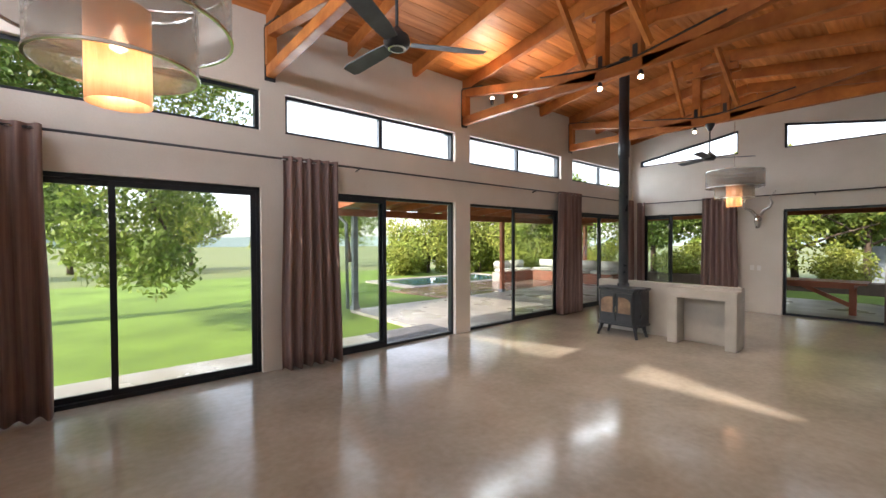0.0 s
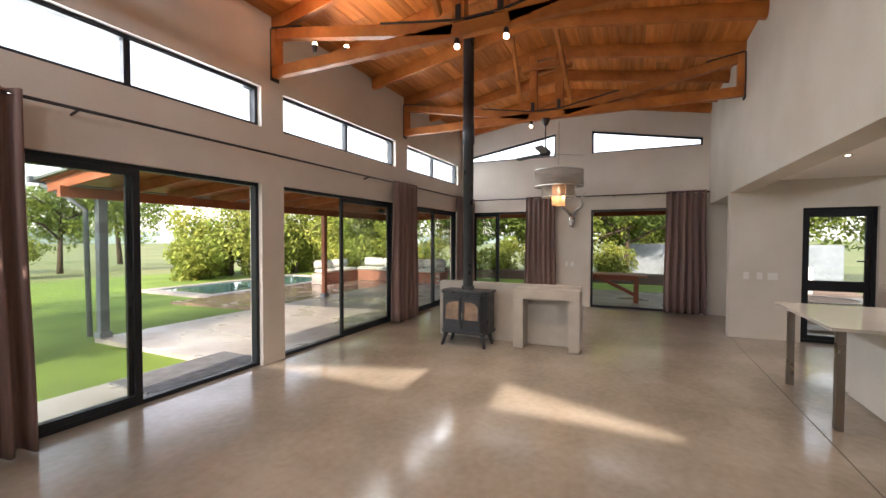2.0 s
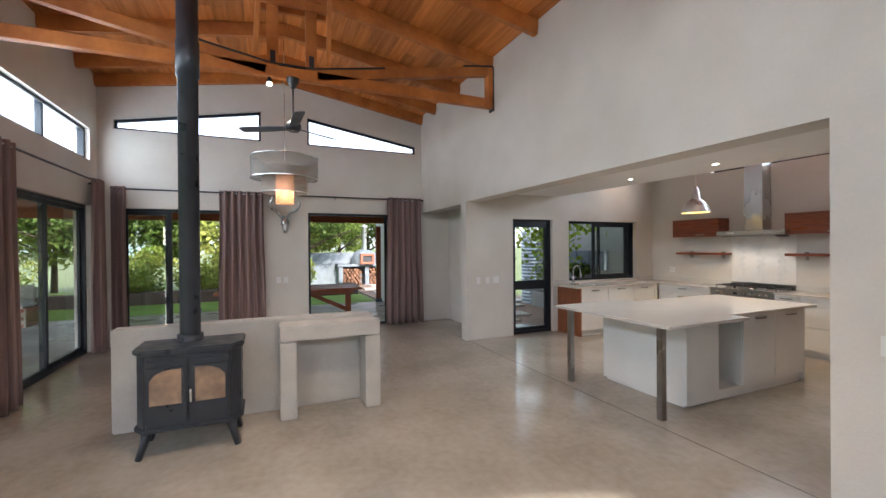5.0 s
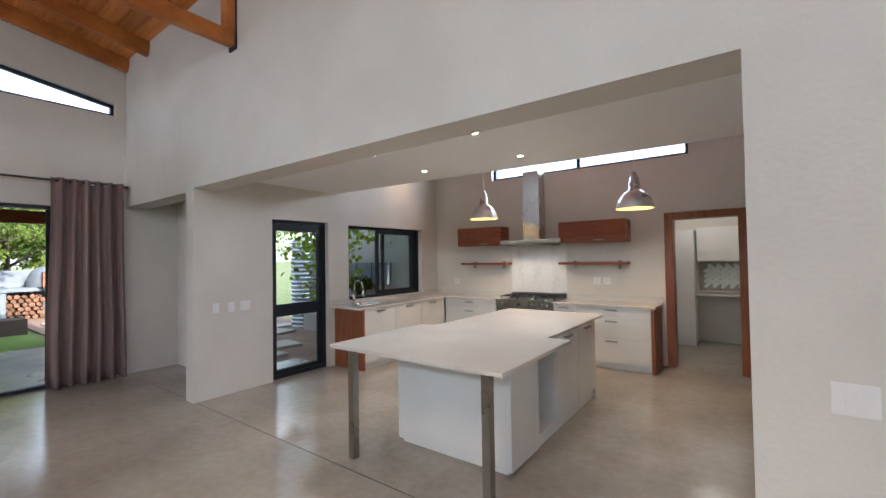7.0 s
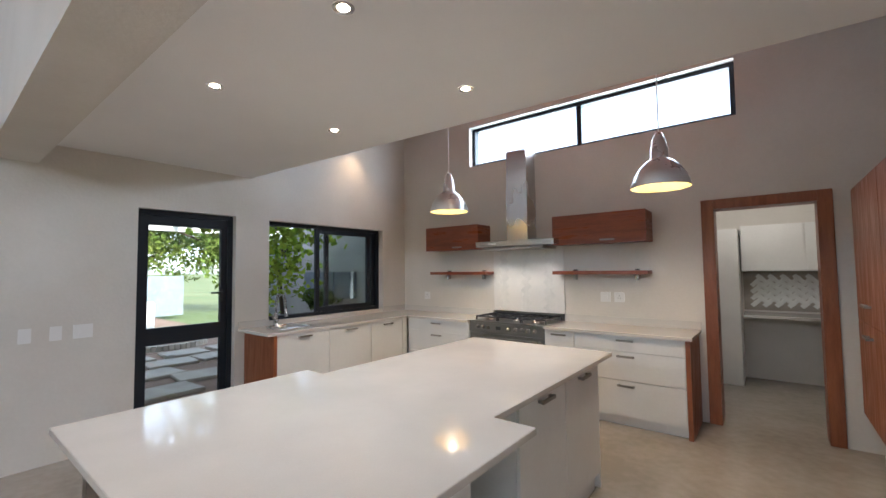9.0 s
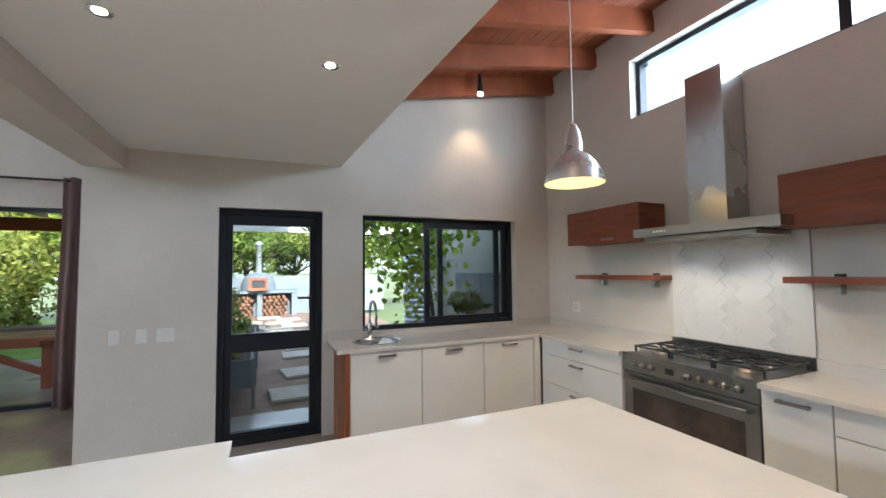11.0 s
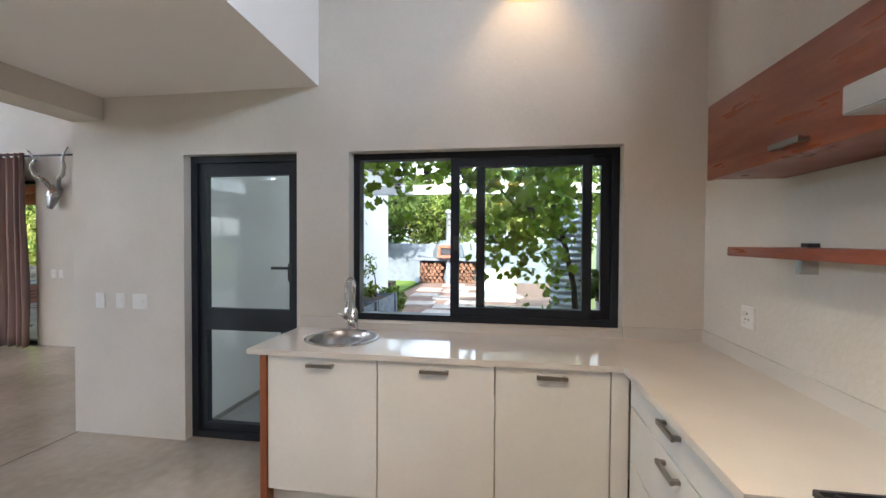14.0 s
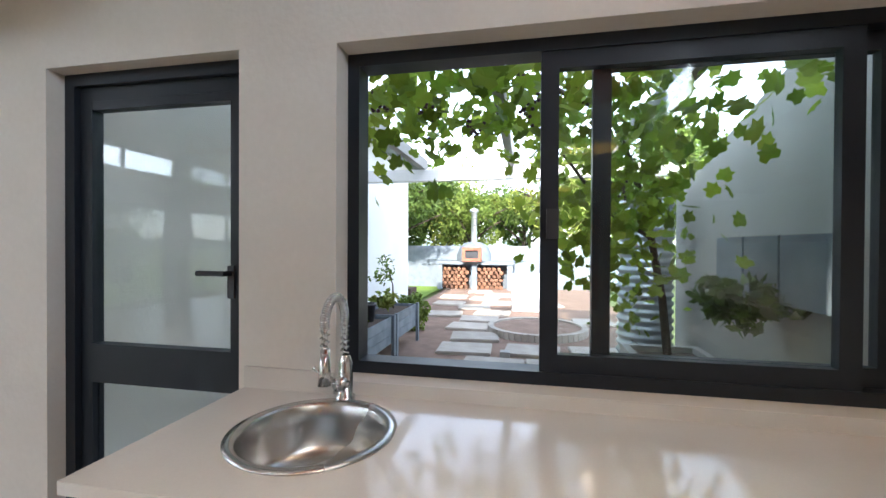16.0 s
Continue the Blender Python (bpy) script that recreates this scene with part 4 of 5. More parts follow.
for i in range(3):
    cx = RX0 + 0.165 + i * 0.31
    for cy, r in ((-4.77, 0.04), (-4.53, 0.05)):
        if i == 1 and cy < -4.6:
            continue
        part("burner", lathe(bmesh.new(), [(r + 0.02, 0.896), (r + 0.02, 0.905), (r, 0.908), (r, 0.918), (0.001, 0.92)], 20, (cx, cy if i != 1 else -4.64, 0)), LEGSTEEL if i != 1 else CHROME, rg, "", True)
        part("burner_cap", lathe(bmesh.new(), [(r * 0.8, 0.92), (r * 0.8, 0.926), (0.001, 0.928)], 18, (cx, cy if i != 1 else -4.64, 0)), STEEL_BLACK, rg, "", True)
    gm = bmesh.new()
    a, b = cx - 0.145, cx + 0.145
    for y in (-4.88, -4.64, -4.41):
        bar(gm, (a, y, 0.942), (b, y, 0.942), 0.009, 0.012)
    for x in (a, b):
        bar(gm, (x, -4.88, 0.942), (x, -4.41, 0.942), 0.009, 0.012)
    for cy in (-4.77, -4.53):
        for q in range(4):
            t0 = math.pi / 4 + q * math.pi / 2
            bar(gm, (cx + 0.03 * math.cos(t0), cy + 0.03 * math.sin(t0), 0.947), (cx + 0.145 * math.cos(t0) * 1.25, cy + 0.13 * math.sin(t0), 0.947), 0.008, 0.012)
    for x in (a, b):
        for y in (-4.87, -4.42):
            bar(gm, (x, y, 0.896), (x, y, 0.938), 0.012, 0.012, (0, 1, 0))
    part("pan_support", gm, STEEL_BLACK, rg, "black cast-iron pan support")
sb = tagged(obj("splashback", bx(5.945, 6.925, KY + 0.002, KY + 0.005, 0.973, 1.784), GROUT), "glossy white herringbone tile splashback behind the range", "splashback")


def clipped(pts, x0, x1, z0, z1):
    """A polygon cut to a rectangle."""
    for axis, lim, sign in ((0, x0, 1), (0, x1, -1), (1, z0, 1), (1, z1, -1)):
        out = []
        for p, q in zip(pts, pts[1:] + pts[:1]):
            dp, dq = sign * (p[axis] - lim), sign * (q[axis] - lim)
            if dp >= 0:
                out.append(p)
            if dp * dq < 0:
                k = dp / (dp - dq)
                out.append((p[0] + (q[0] - p[0]) * k, p[1] + (q[1] - p[1]) * k))
        pts = out
        if len(pts) < 3:
            return []
    return pts


def herringbone(parent, x0, x1, z0, z1, y, side, material, thick=0.005, gap=0.0004, seed=3):
    """Tiles three times as long as wide, laid in a herringbone at 45 degrees, each very slightly tilted."""
    rt = random.Random(seed)
    c = math.sqrt(0.5)
    n = int(2.2 * (x1 - x0 + z1 - z0) / side)
    for i in range(-n, n):
        for j in range(-n, n):
            k = (i - j) % 6
            if k == 0:
                r = (i, i + 3, j, j + 1)
            elif k == 5:
                r = (i, i + 1, j - 2, j + 1)
            else:
                continue
            a, b, d, e = r[0] * side + gap, r[1] * side - gap, r[2] * side + gap, r[3] * side - gap
            pts = clipped([((u - w) * c + x0, (u + w) * c + z0) for u, w in ((a, d), (b, d), (b, e), (a, e))], x0, x1, z0, z1)
            if not pts or sum(p[0] * q[1] - q[0] * p[1] for p, q in zip(pts, pts[1:] + pts[:1])) < 0.0002:
                continue
            t1, t2 = rt.uniform(-0.006, 0.006), rt.uniform(-0.006, 0.006)
            mx, mz = sum(p[0] for p in pts) / len(pts), sum(p[1] for p in pts) / len(pts)
            bm = bmesh.new()
            back = [bm.verts.new((x, y, z)) for x, z in pts]
            front = [bm.verts.new((x, y + thick + t1 * (x - mx) + t2 * (z - mz), z)) for x, z in pts]
            bm.faces.new(front)
            for p in range(len(pts)):
                bm.faces.new((back[p], back[(p + 1) % len(pts)], front[(p + 1) % len(pts)], front[p]))
            bmesh.ops.recalc_face_normals(bm, faces=bm.faces[:])
            part("tile", bm, material, parent)


herringbone(sb, 5.947, 6.923, 0.975, 1.782, KY + 0.0052, 0.075, SPLASH)

hd = thing("range_hood", (0, 0, 0), "stainless steel chimney range hood above the splashback", "range hood")
bm = bmesh.new()
prism(bm, [(5.875, 1.791), (6.915, 1.791), (6.915, 1.857), (5.875, 1.857)], "y", KY + 0.012, -4.47)
part("canopy", bm, STAINLESS, hd, "", False, 0.003)
bm = bmesh.new()
lo = [bm.verts.new(p) for p in ((5.885, KY + 0.012, 1.858), (6.915, KY + 0.012, 1.858), (6.905, -4.48, 1.858), (5.885, -4.48, 1.858))]
hi = [bm.verts.new(p) for p in ((6.29, KY + 0.012, 1.88), (6.58, KY + 0.012, 1.88), (6.58, -4.66, 1.88), (6.29, -4.66, 1.88))]
for i in range(4):
    bm.faces.new((lo[i], lo[(i + 1) % 4], hi[(i + 1) % 4], hi[i]))
bmesh.ops.recalc_face_normals(bm, faces=bm.faces[:])
part("canopy_slope", bm, STAINLESS, hd)
part("lower_duct", bx(6.29, 6.575, KY + 0.012, -4.665, 1.875, 2.52), STAINLESS, hd, "", False, 0.002)
part("upper_duct", bx(6.296, 6.569, KY + 0.012, -4.672, 2.52, 2.99), STAINLESS, hd)
for i in range(6):
    part("vent_slot", bx(6.292, 6.297, -4.88, -4.78, 2.15 + i * 0.02, 2.158 + i * 0.02), STEEL_BLACK, hd)
for i in range(4):
    part("hood_button", bx(6.62 + i * 0.03, 6.638 + i * 0.03, -4.47, -4.467, 1.817, 1.833), PLATE, hd)
part("grease_filter", bx(6.02, 6.83, KY + 0.06, -4.5, 1.783, 1.755), LEGSTEEL, hd)
for x in (6.2, 6.75):
    part("hood_lamp", lathe(bmesh.new(), [(0.03, 1.782), (0.001, 1.781)], 14, (x, -4.53, 0)), BULB, hd, "lit hood lamp")
    lamp("hood_light", "SPOT", (x, -4.53, 1.755), 8.5, (1.0, 0.88, 0.72), (x, -4.75, 0.9), 0.03, 120)

for x0, x1 in ((6.975, 7.86), (4.965, 5.95)):
    c = thing("wall_cabinet", (0, 0, 0), "cherry veneer lift-up wall cabinet with a chrome handle", "cabinet", "wall cabinets")
    part("body", bx(x0, x1, KY + 0.002, -4.632, 1.785, 2.105), CHERRY, c, "", False, 0.002)
    d = part("flap_door", bx(x0 - 0.002, x1 + 0.002, -4.631, -4.61, 1.78, 2.108), CHERRY, c, "", False, 0.002)
    handle(d, "y", -4.61, (x0 + x1) / 2 - 0.12, 1.815, 0.12, 1)
for x0, x1 in ((6.925, 7.865), (4.98, 6.0)):
    c = thing("wall_shelf", (0, 0, 0), "thick cherry shelf on steel brackets", "shelf", "wall shelves")
    part("board", bx(x0, x1, KY + 0.004, -4.70, 1.445, 1.485), CHERRY, c, "", False, 0.002)
    for x in (x0 + 0.14, x1 - 0.2):
        part("bracket", bx(x - 0.015, x + 0.015, KY + 0.003, -4.86, 1.38, 1.444), STAINLESS, c)
        part("bracket_cap", bx(x - 0.02, x + 0.02, KY + 0.003, -4.88, 1.486, 1.502), STEEL_BLACK, c)
for u, k in ((8.11, "socket"), (5.47, "switch"), (5.32, "socket")):
    plate("y", KY, u, 1.13 if u > 7 else 1.19, 0.11, 0.11, k, 1)

# the island
IT = 0.905
isl = thing("kitchen_island", (0, 0, 0), "white kitchen island with a stepped quartz top on steel legs", "island")
part("island_top", prism(bmesh.new(), [(4.735, -0.46), (6.285, -0.46), (6.285, -1.63), (6.125, -1.63), (6.125, -3.24), (4.925, -3.24), (4.925, -1.61), (4.735, -1.61)], "z", IT - 0.028, IT), QUARTZ, isl, "pale quartz stepped top", False, 0.002)
part("end_panel", bx(4.97, 6.06, -1.50, -1.01, 0.03, IT - 0.03), WHITE, isl, "", False, 0.002)
part("plinth", bx(5.01, 6.02, -3.04, -1.03, 0, 0.1), WHITE, isl)
part("core", bx(5.5, 6.06, -1.93, -1.501, 0.03, IT - 0.03), WHITE, isl)
part("cabinet_body", bx(5.005, 6.06, -3.08, -1.931, 0.1, IT - 0.03), WHITE, isl)
for a, b in ((-2.505, -1.935), (-3.08, -2.51)):
    d = part("door", bx(4.985, 5.004, a, b, 0.105, IT - 0.034), WHITE, isl, "", False, 0.002)
    handle(d, "x", 4.985, (a + b) / 2, IT - 0.085, 0.13, -1)
part("foot_panel", bx(4.985, 6.06, -3.10, -3.081, 0, IT - 0.03), WHITE, isl)
for x in (4.905, 6.14):
    part("leg", bx(x - 0.03, x + 0.03, -0.605, -0.545, 0.0, IT - 0.028), LEGSTEEL, isl, "brushed steel square leg", False, 0.003)

# pendants


def pendant(x, y, rim):
    p = thing("pendant_lamp", (x, y, rim), "polished aluminium bell pendant with glowing lining", "pendant lamp", "kitchen pendants")
    prof = [(0.225, 0.0), (0.222, 0.02), (0.20, 0.075), (0.165, 0.125), (0.12, 0.165), (0.105, 0.175), (0.075, 0.19), (0.068, 0.2), (0.066, 0.27), (0.058, 0.275), (0.054, 0.32), (0.04, 0.34), (0.028, 0.37), (0.012, 0.375)]
    prof = [(r * 0.95, z * 1.17) for r, z in prof]
    part("bell", lathe(bmesh.new(), prof, 40), SPUN, p, "", True)
    part("lining", lathe(bmesh.new(), [(r - 0.006, z + 0.001) for r, z in prof[:7]] + [(0.001, 0.215)], 40), PENIN, p, "glowing yellow lining", True)
    part("bulb", lathe(bmesh.new(), [(0.001, 0.05), (0.03, 0.06), (0.035, 0.09), (0.02, 0.14)], 14), BULB, p, "lit bulb", True)
    part("cord", lathe(bmesh.new(), [(0.005, 0.43), (0.005, kroof(y) - rim)], 6), PLATE, p)
    part("hook", tube(bmesh.new(), [(0.0, 0, 0.43), (0.012, 0, 0.45), (0, 0, 0.47)], 0.004, 6), STAINLESS, p)
    lamp("pendant_light", "SPOT", (x, y, rim + 0.04), 30, (1.0, 0.78, 0.5), None, 0.05, 140)


pendant(6.81, -3.79, 2.165)
pendant(4.65, -3.68, 2.135)

# downlights in the drop ceiling, and spots among the kitchen rafters
for x, y in ((5.32, -1.15), (6.45, -1.13), (5.37, -2.08), (6.55, -2.03)):
    d = thing("downlight", (x, y, DROP_Z - 0.001), "small recessed lit downlight in the ceiling", "downlight", "ceiling downlights")
    part("trim_ring", lathe(bmesh.new(), [(0.026, 0.0), (0.042, -0.004), (0.046, 0.0)], 20), CHROME, d)
    part("lamp", lathe(bmesh.new(), [(0.026, -0.001), (0.001, -0.0015)], 16), BULB, d, "lit lamp face")
    lamp("downlight_beam", "SPOT", (x, y, DROP_Z - 0.03), 19, (1.0, 0.9, 0.76), None, 0.03, 110)
for x, y, tx, pw in ((8.3, -3.85, 8.7, 15), (6.0, -3.0, 6.2, 30)):
    s = thing("spotlight", (x, y, kroof(y) - 0.22), "small lit spotlight among the kitchen rafters", "spotlight", "kitchen spotlights")
    part("holder", lathe(bmesh.new(), [(0.02, 0.2), (0.03, 0.05), (0.034, 0.0)], 12), STEEL_BLACK, s, "", True)
    part("bulb", lathe(bmesh.new(), [(0.001, -0.04), (0.026, -0.03), (0.028, 0.0)], 12), BULB, s, "lit reflector bulb", True)
    lamp("spot_beam", "SPOT", (x, y, kroof(y) - 0.28), pw, (1.0, 0.62, 0.3), (tx, y, 1.0), 0.03, 85)

# tall unit and side counter on the kitchen's west wall
tu = thing("tall_cabinet", (0, 0, 0), "tall cherry veneer cupboard unit with steel handles", "cupboard")
part("carcass", bx(KW + 0.004, 3.49, -4.4, -2.54, 0.44, 2.08), CHERRY_SIDE, tu, "", False, 0.002)
part("plinth", bx(KW + 0.004, 3.42, -4.38, -2.56, 0.0, 0.438), WHITE, tu)
for a, b in ((-4.395, -3.475), (-3.47, -2.545)):
    for z0, z1 in ((0.445, 1.12), (1.125, 2.075)):
        d = part("door", bx(3.491, 3.512, a, b, z0, z1), CHERRY_SIDE, tu, "", False, 0.002)
        handle(d, "x", 3.512, (a + b) / 2, z0 + 0.12 if z0 > 1 else z1 - 0.08, 0.13, 1)
for i in range(3):
    a = -2.53 + i * 0.6
    unit("drawer_unit" if i == 0 else "base_cabinet", "x", 3.51, KW + 0.004, a, a + 0.595, (0.25, 0.25, 0.5) if i == 0 else (1,), "white side counter unit with steel handles", 1)
tagged(obj("side_worktop", bx(KW + 0.004, 3.54, -2.535, -0.73, CT - 0.03, CT), QUARTZ, None, False, 0.002), "pale quartz side worktop beside the tall cupboard", "worktop")

# pantry behind the wood-framed doorway
pf = tagged(new("door_pantry"), "open doorway with a stained cherry timber frame", "door frame", "", "structure")
for bm in (bx(3.56, 3.665, KY - T - 0.01, KY + 0.02, 0, 2.17), bx(4.415, 4.52, KY - T - 0.01, KY + 0.02, 0, 2.17), bx(3.665, 4.415, KY - T - 0.01, KY + 0.02, 2.075, 2.17)):
    part("jamb", bm, CHERRY_SIDE, pf, "", False, 0.004)
struct("wall_pantry", bx(KW - T, 5.6, -7.35, -7.2, 0, 2.7), PLASTER, "beige pantry back wall", "wall")
struct("wall_pantry_side", bx(5.45, 5.6, -7.2, KY - T, 0, 2.7), PLASTER, "beige pantry side wall", "wall")
struct("wall_pantry_west", bx(KW - T, KW, -7.2, KY - T, 0, 2.7), PLASTER, "beige pantry side wall", "wall")
struct("ceiling_pantry", bx(KW - T, 5.6, -7.35, KY - T, 2.7, 2.8), PLASTER_CEIL, "flat white pantry ceiling", "ceiling")
pc = thing("pantry_cupboard", (0, 0, 0), "tall glossy white pantry cupboard", "cupboard")
part("body", bx(4.32, 5.2, -7.19, -6.62, 0.0, 2.0), WHITE, pc, "", False, 0.003)
part("door", bx(4.33, 4.75, -6.62, -6.60, 0.1, 1.98), WHITE, pc)
pc = thing("pantry_wall_cabinet", (0, 0, 0), "white pantry wall cabinet with two doors", "cabinet")
part("body", bx(3.0, 4.3, -7.19, -6.9, 1.45, 2.05), WHITE, pc)
for a in (3.01, 3.66):
    part("door", bx(a, a + 0.63, -6.899, -6.88, 1.455, 2.045), WHITE, pc, "", False, 0.002)
tagged(obj("pantry_worktop", bx(2.9, 4.3, -7.19, -6.6, 0.87, 0.9), QUARTZ, None, False, 0.002), "pale quartz pantry worktop slab", "worktop")
bk = tagged(obj("pantry_tiling", bx(3.0, 4.3, -7.198, -7.19, 0.92, 1.44), MORTAR), "white herringbone tile splashback in the pantry", "tiling")
tile = bmesh.new()
bar(tile, (-0.09, 0, 0), (0.09, 0, 0), 0.008, 0.055)
tile_ob = part("tile", tile, TILEW, bk)
k = 0
for i in range(-4, 9):
    for j in range(-2, 9):
        for r in (0, 1):
            x, z = 3.06 + i * 0.128 + (0.064 if r else 0), 0.95 + j * 0.09 + (0.0 if r else 0.02)
            if 3.08 < x < 4.22 and 0.98 < z < 1.39:
                o = tile_ob if k == 0 else tile_ob.copy()
                if k:
                    scene.collection.objects.link(o)
                o.matrix_basis = pose(x, -7.186, z, 0, 45 if r else -45, 0)
                k += 1
# added lamp and fitting, out of sight above the doorway, to brighten the pantry
lamp("pantry_fill_light", "POINT", (4.1, -6.0, 2.5), 11, (1.0, 0.88, 0.72), None, 0.08)
pl = thing("downlight", (4.1, -6.0, 2.7), "small unseen ceiling light, added to brighten the pantry", "downlight")
part("trim_ring", lathe(bmesh.new(), [(0.034, 0.0), (0.046, -0.004), (0.05, 0.0)], 20), CHROME, pl)
part("lamp", lathe(bmesh.new(), [(0.034, -0.001), (0.001, -0.0015)], 16), BULB, pl, "lit lamp face")

# ---- outdoors ----
G = -0.12
bm = bmesh.new()
rings = []
for r in (6, 10, 14, 18, 24, 32, 45, 70, 120, 300, 900, 2500):
    rings.append([bm.verts.new((4 + r * math.cos(a), 4 + r * math.sin(a), G - (0.0 if r < 15 else min(6.0, (r - 15) * 0.02)) + (0.0 if r < 15 else 0.05 * noise.noise((r * math.cos(a) * 0.1, r * math.sin(a) * 0.1, 0))))) for a in [i * 2 * math.pi / 64 for i in range(64)]])
bm.faces.new(rings[0])
for a, b in zip(rings, rings[1:]):
    for i in range(64):
        bm.faces.new((a[i], b[i], b[(i + 1) % 64], a[(i + 1) % 64]))
bmesh.ops.recalc_face_normals(bm, faces=bm.faces[:])
struct("ground", bm, DRY, "grassy veld stretching away to distant hills", "ground", True)
struct("lawn", prism(bmesh.new(), [(-12, 5.5), (24, 5.5), (24, 20), (10, 22), (-2, 21), (-12, 22)], "z", G, G + 0.03), GRASS, "mown bright green lawn beside the house", "lawn")
struct("lawn_east", prism(bmesh.new(), [(13, -0.4), (24, -0.4), (24, 5.5), (13, 5.5)], "z", G, G + 0.03), GRASS, "green lawn beyond the veranda", "lawn")
struct("pavement_veranda", prism(bmesh.new(), [(4.0, 5.55), (10.97, 5.55), (10.97, -0.6), (14.6, -0.6), (14.6, 9.1), (4.0, 9.1)], "z", G, -0.02), CONC, "smooth pale concrete veranda slab, damp in places", "pavement")
struct("pavement_walk", bx(-3, 3.99, 5.552, 6.5, G, -0.03), CONC, "narrow concrete path along the glazed wall", "pavement")
struct("pavement_pool", prism(bmesh.new(), [(7.3, 9.12), (14.6, 9.12), (14.6, 12.0), (7.0, 12.0)], "z", G, -0.03), WETDECK, "wet dark stone paving beside the pool", "pavement")
mtx = thing("slatted_doormat", (3.6, 6.0, -0.03), "grey slatted outdoor mat on the path", "doormat")
for i in range(14):
    part("slat", bx(-0.7, 0.75, -0.42 + i * 0.062, -0.375 + i * 0.062, 0.0, 0.025), RUBBERMAT, mtx)

pool = thing("swimming_pool", (0, 0, 0), "swimming pool with greenish water and pale coping", "pool")
part("water", bx(8.4, 14.2, 12.35, 15.0, G, -0.045), POOLW, pool, "still greenish water")
for b in ((8.0, 14.6, 12.01, 12.34), (8.0, 14.6, 15.01, 15.4), (8.0, 8.39, 12.341, 15.009), (14.21, 14.6, 12.341, 15.009)):
    part("coping", bx(*b, G, -0.015), COPING, pool, "", False, 0.01)

# brick bench with cushions
bench = thing("brick_bench", (0, 0, 0), "L-shaped built-in red brick bench", "bench")
part("mortar_core", bx(13.76, 14.44, 7.46, 11.64, -0.02, 0.36), MORTAR, bench)
part("mortar_core", bx(11.8, 13.75, 11.06, 11.64, -0.02, 0.36), MORTAR, bench)
bb = bmesh.new()
box(bb, -0.11, 0.11, -0.05, 0.05, -0.035, 0.035)
brick = part("brick", bb, BRICK, bench)
first = True
for j in range(5):
    z = 0.02 + j * 0.08
    for i in range(16):
        o = brick if first else brick.copy()
        if not first:
            scene.collection.objects.link(o)
        first = False
        o.matrix_basis = pose(13.80, 7.6 + i * 0.235 + (0.11 if j % 2 else 0), z, 0, 0, 90)
    for i in range(8):
        o = brick.copy()
        scene.collection.objects.link(o)
        o.matrix_basis = pose(11.95 + i * 0.235 + (0.11 if j % 2 else 0), 11.10, z)
    for i in range(3):
        o = brick.copy()
        scene.collection.objects.link(o)
        o.matrix_basis = pose(13.9 + i * 0.235, 7.5, z)
for i in range(4):
    tagged(obj("seat_cushion", bx(13.8, 14.4, 7.5 + i * 0.92, 8.4 + i * 0.92, 0.37, 0.5), CUSHION, None, True, 0.04), "pale sage canvas seat cushion on the brick bench", "cushion", "bench cushions")
    tagged(obj("back_cushion", bx(14.3, 14.46, 7.5 + i * 0.92, 8.4 + i * 0.92, 0.5, 0.85), CUSHION, None, True, 0.05), "pale sage canvas back cushion on the brick bench", "cushion", "bench cushions")
for i in range(2):
    tagged(obj("seat_cushion", bx(11.85 + i * 0.95, 12.78 + i * 0.95, 11.1, 11.6, 0.37, 0.5), CUSHION, None, True, 0.04), "pale sage canvas seat cushion on the brick bench", "cushion", "bench cushions")
    tagged(obj("back_cushion", bx(11.85 + i * 0.95, 12.78 + i * 0.95, 11.5, 11.64, 0.5, 0.82), CUSHION, None, True, 0.05), "pale sage canvas back cushion on the brick bench", "cushion", "bench cushions")

# veranda roof on posts
vr = thing("veranda", (0, 0, 0), "timber-framed veranda with red-brown beams on posts", "veranda")


def vz(y):
    return 2.93 - 0.09 * (y - NY)


part("roof_sheet", prism(bmesh.new(), [(5.56, vz(5.56) + 0.02), (9.7, vz(9.7) + 0.02), (9.7, vz(9.7) + 0.06), (5.56, vz(5.56) + 0.06)], "x", 3.5, 15.2), ROOFTIN, vr)
part("soffit", prism(bmesh.new(), [(5.56, vz(5.56)), (9.65, vz(9.65)), (9.65, vz(9.65) + 0.018), (5.56, vz(5.56) + 0.018)], "x", 3.55, 15.15), REDBEAM, vr)
part("roof_sheet", bx(10.98, 15.2, -0.8, 5.555, 2.86, 2.92), ROOFTIN, vr)
part("soffit", bx(10.98, 15.15, -0.8, 5.555, 2.84, 2.858), REDBEAM, vr)
for i in range(13):
    x = 3.65 + i * 0.94
    part("rafter", bar(bmesh.new(), (x, 5.56, vz(5.56) - 0.09), (x, 9.6, vz(9.6) - 0.09), 0.06, 0.17), REDBEAM, vr)
for i in range(7):
    y = -0.6 + i * 0.95
    part("rafter", bx(10.98, 15.1, y - 0.03, y + 0.03, 2.67, 2.838), REDBEAM, vr)
part("beam", bx(3.55, 15.1, 9.0, 9.1, 2.27, 2.44), REDBEAM, vr)
part("beam", bx(14.5, 14.6, -0.7, 8.99, 2.36, 2.6), REDBEAM, vr)
part("gutter", bx(3.45, 15.2, 9.7, 9.8, 2.52, 2.62), BLUEGREY, vr)
part("downpipe", tube(bmesh.new(), [(3.6, 9.72, 2.5), (3.75, 9.3, 2.3), (3.95, 9.2, 2.1), (3.98, 9.2, 0.0)], 0.04), BLUEGREY, vr, "grey downpipe", True)
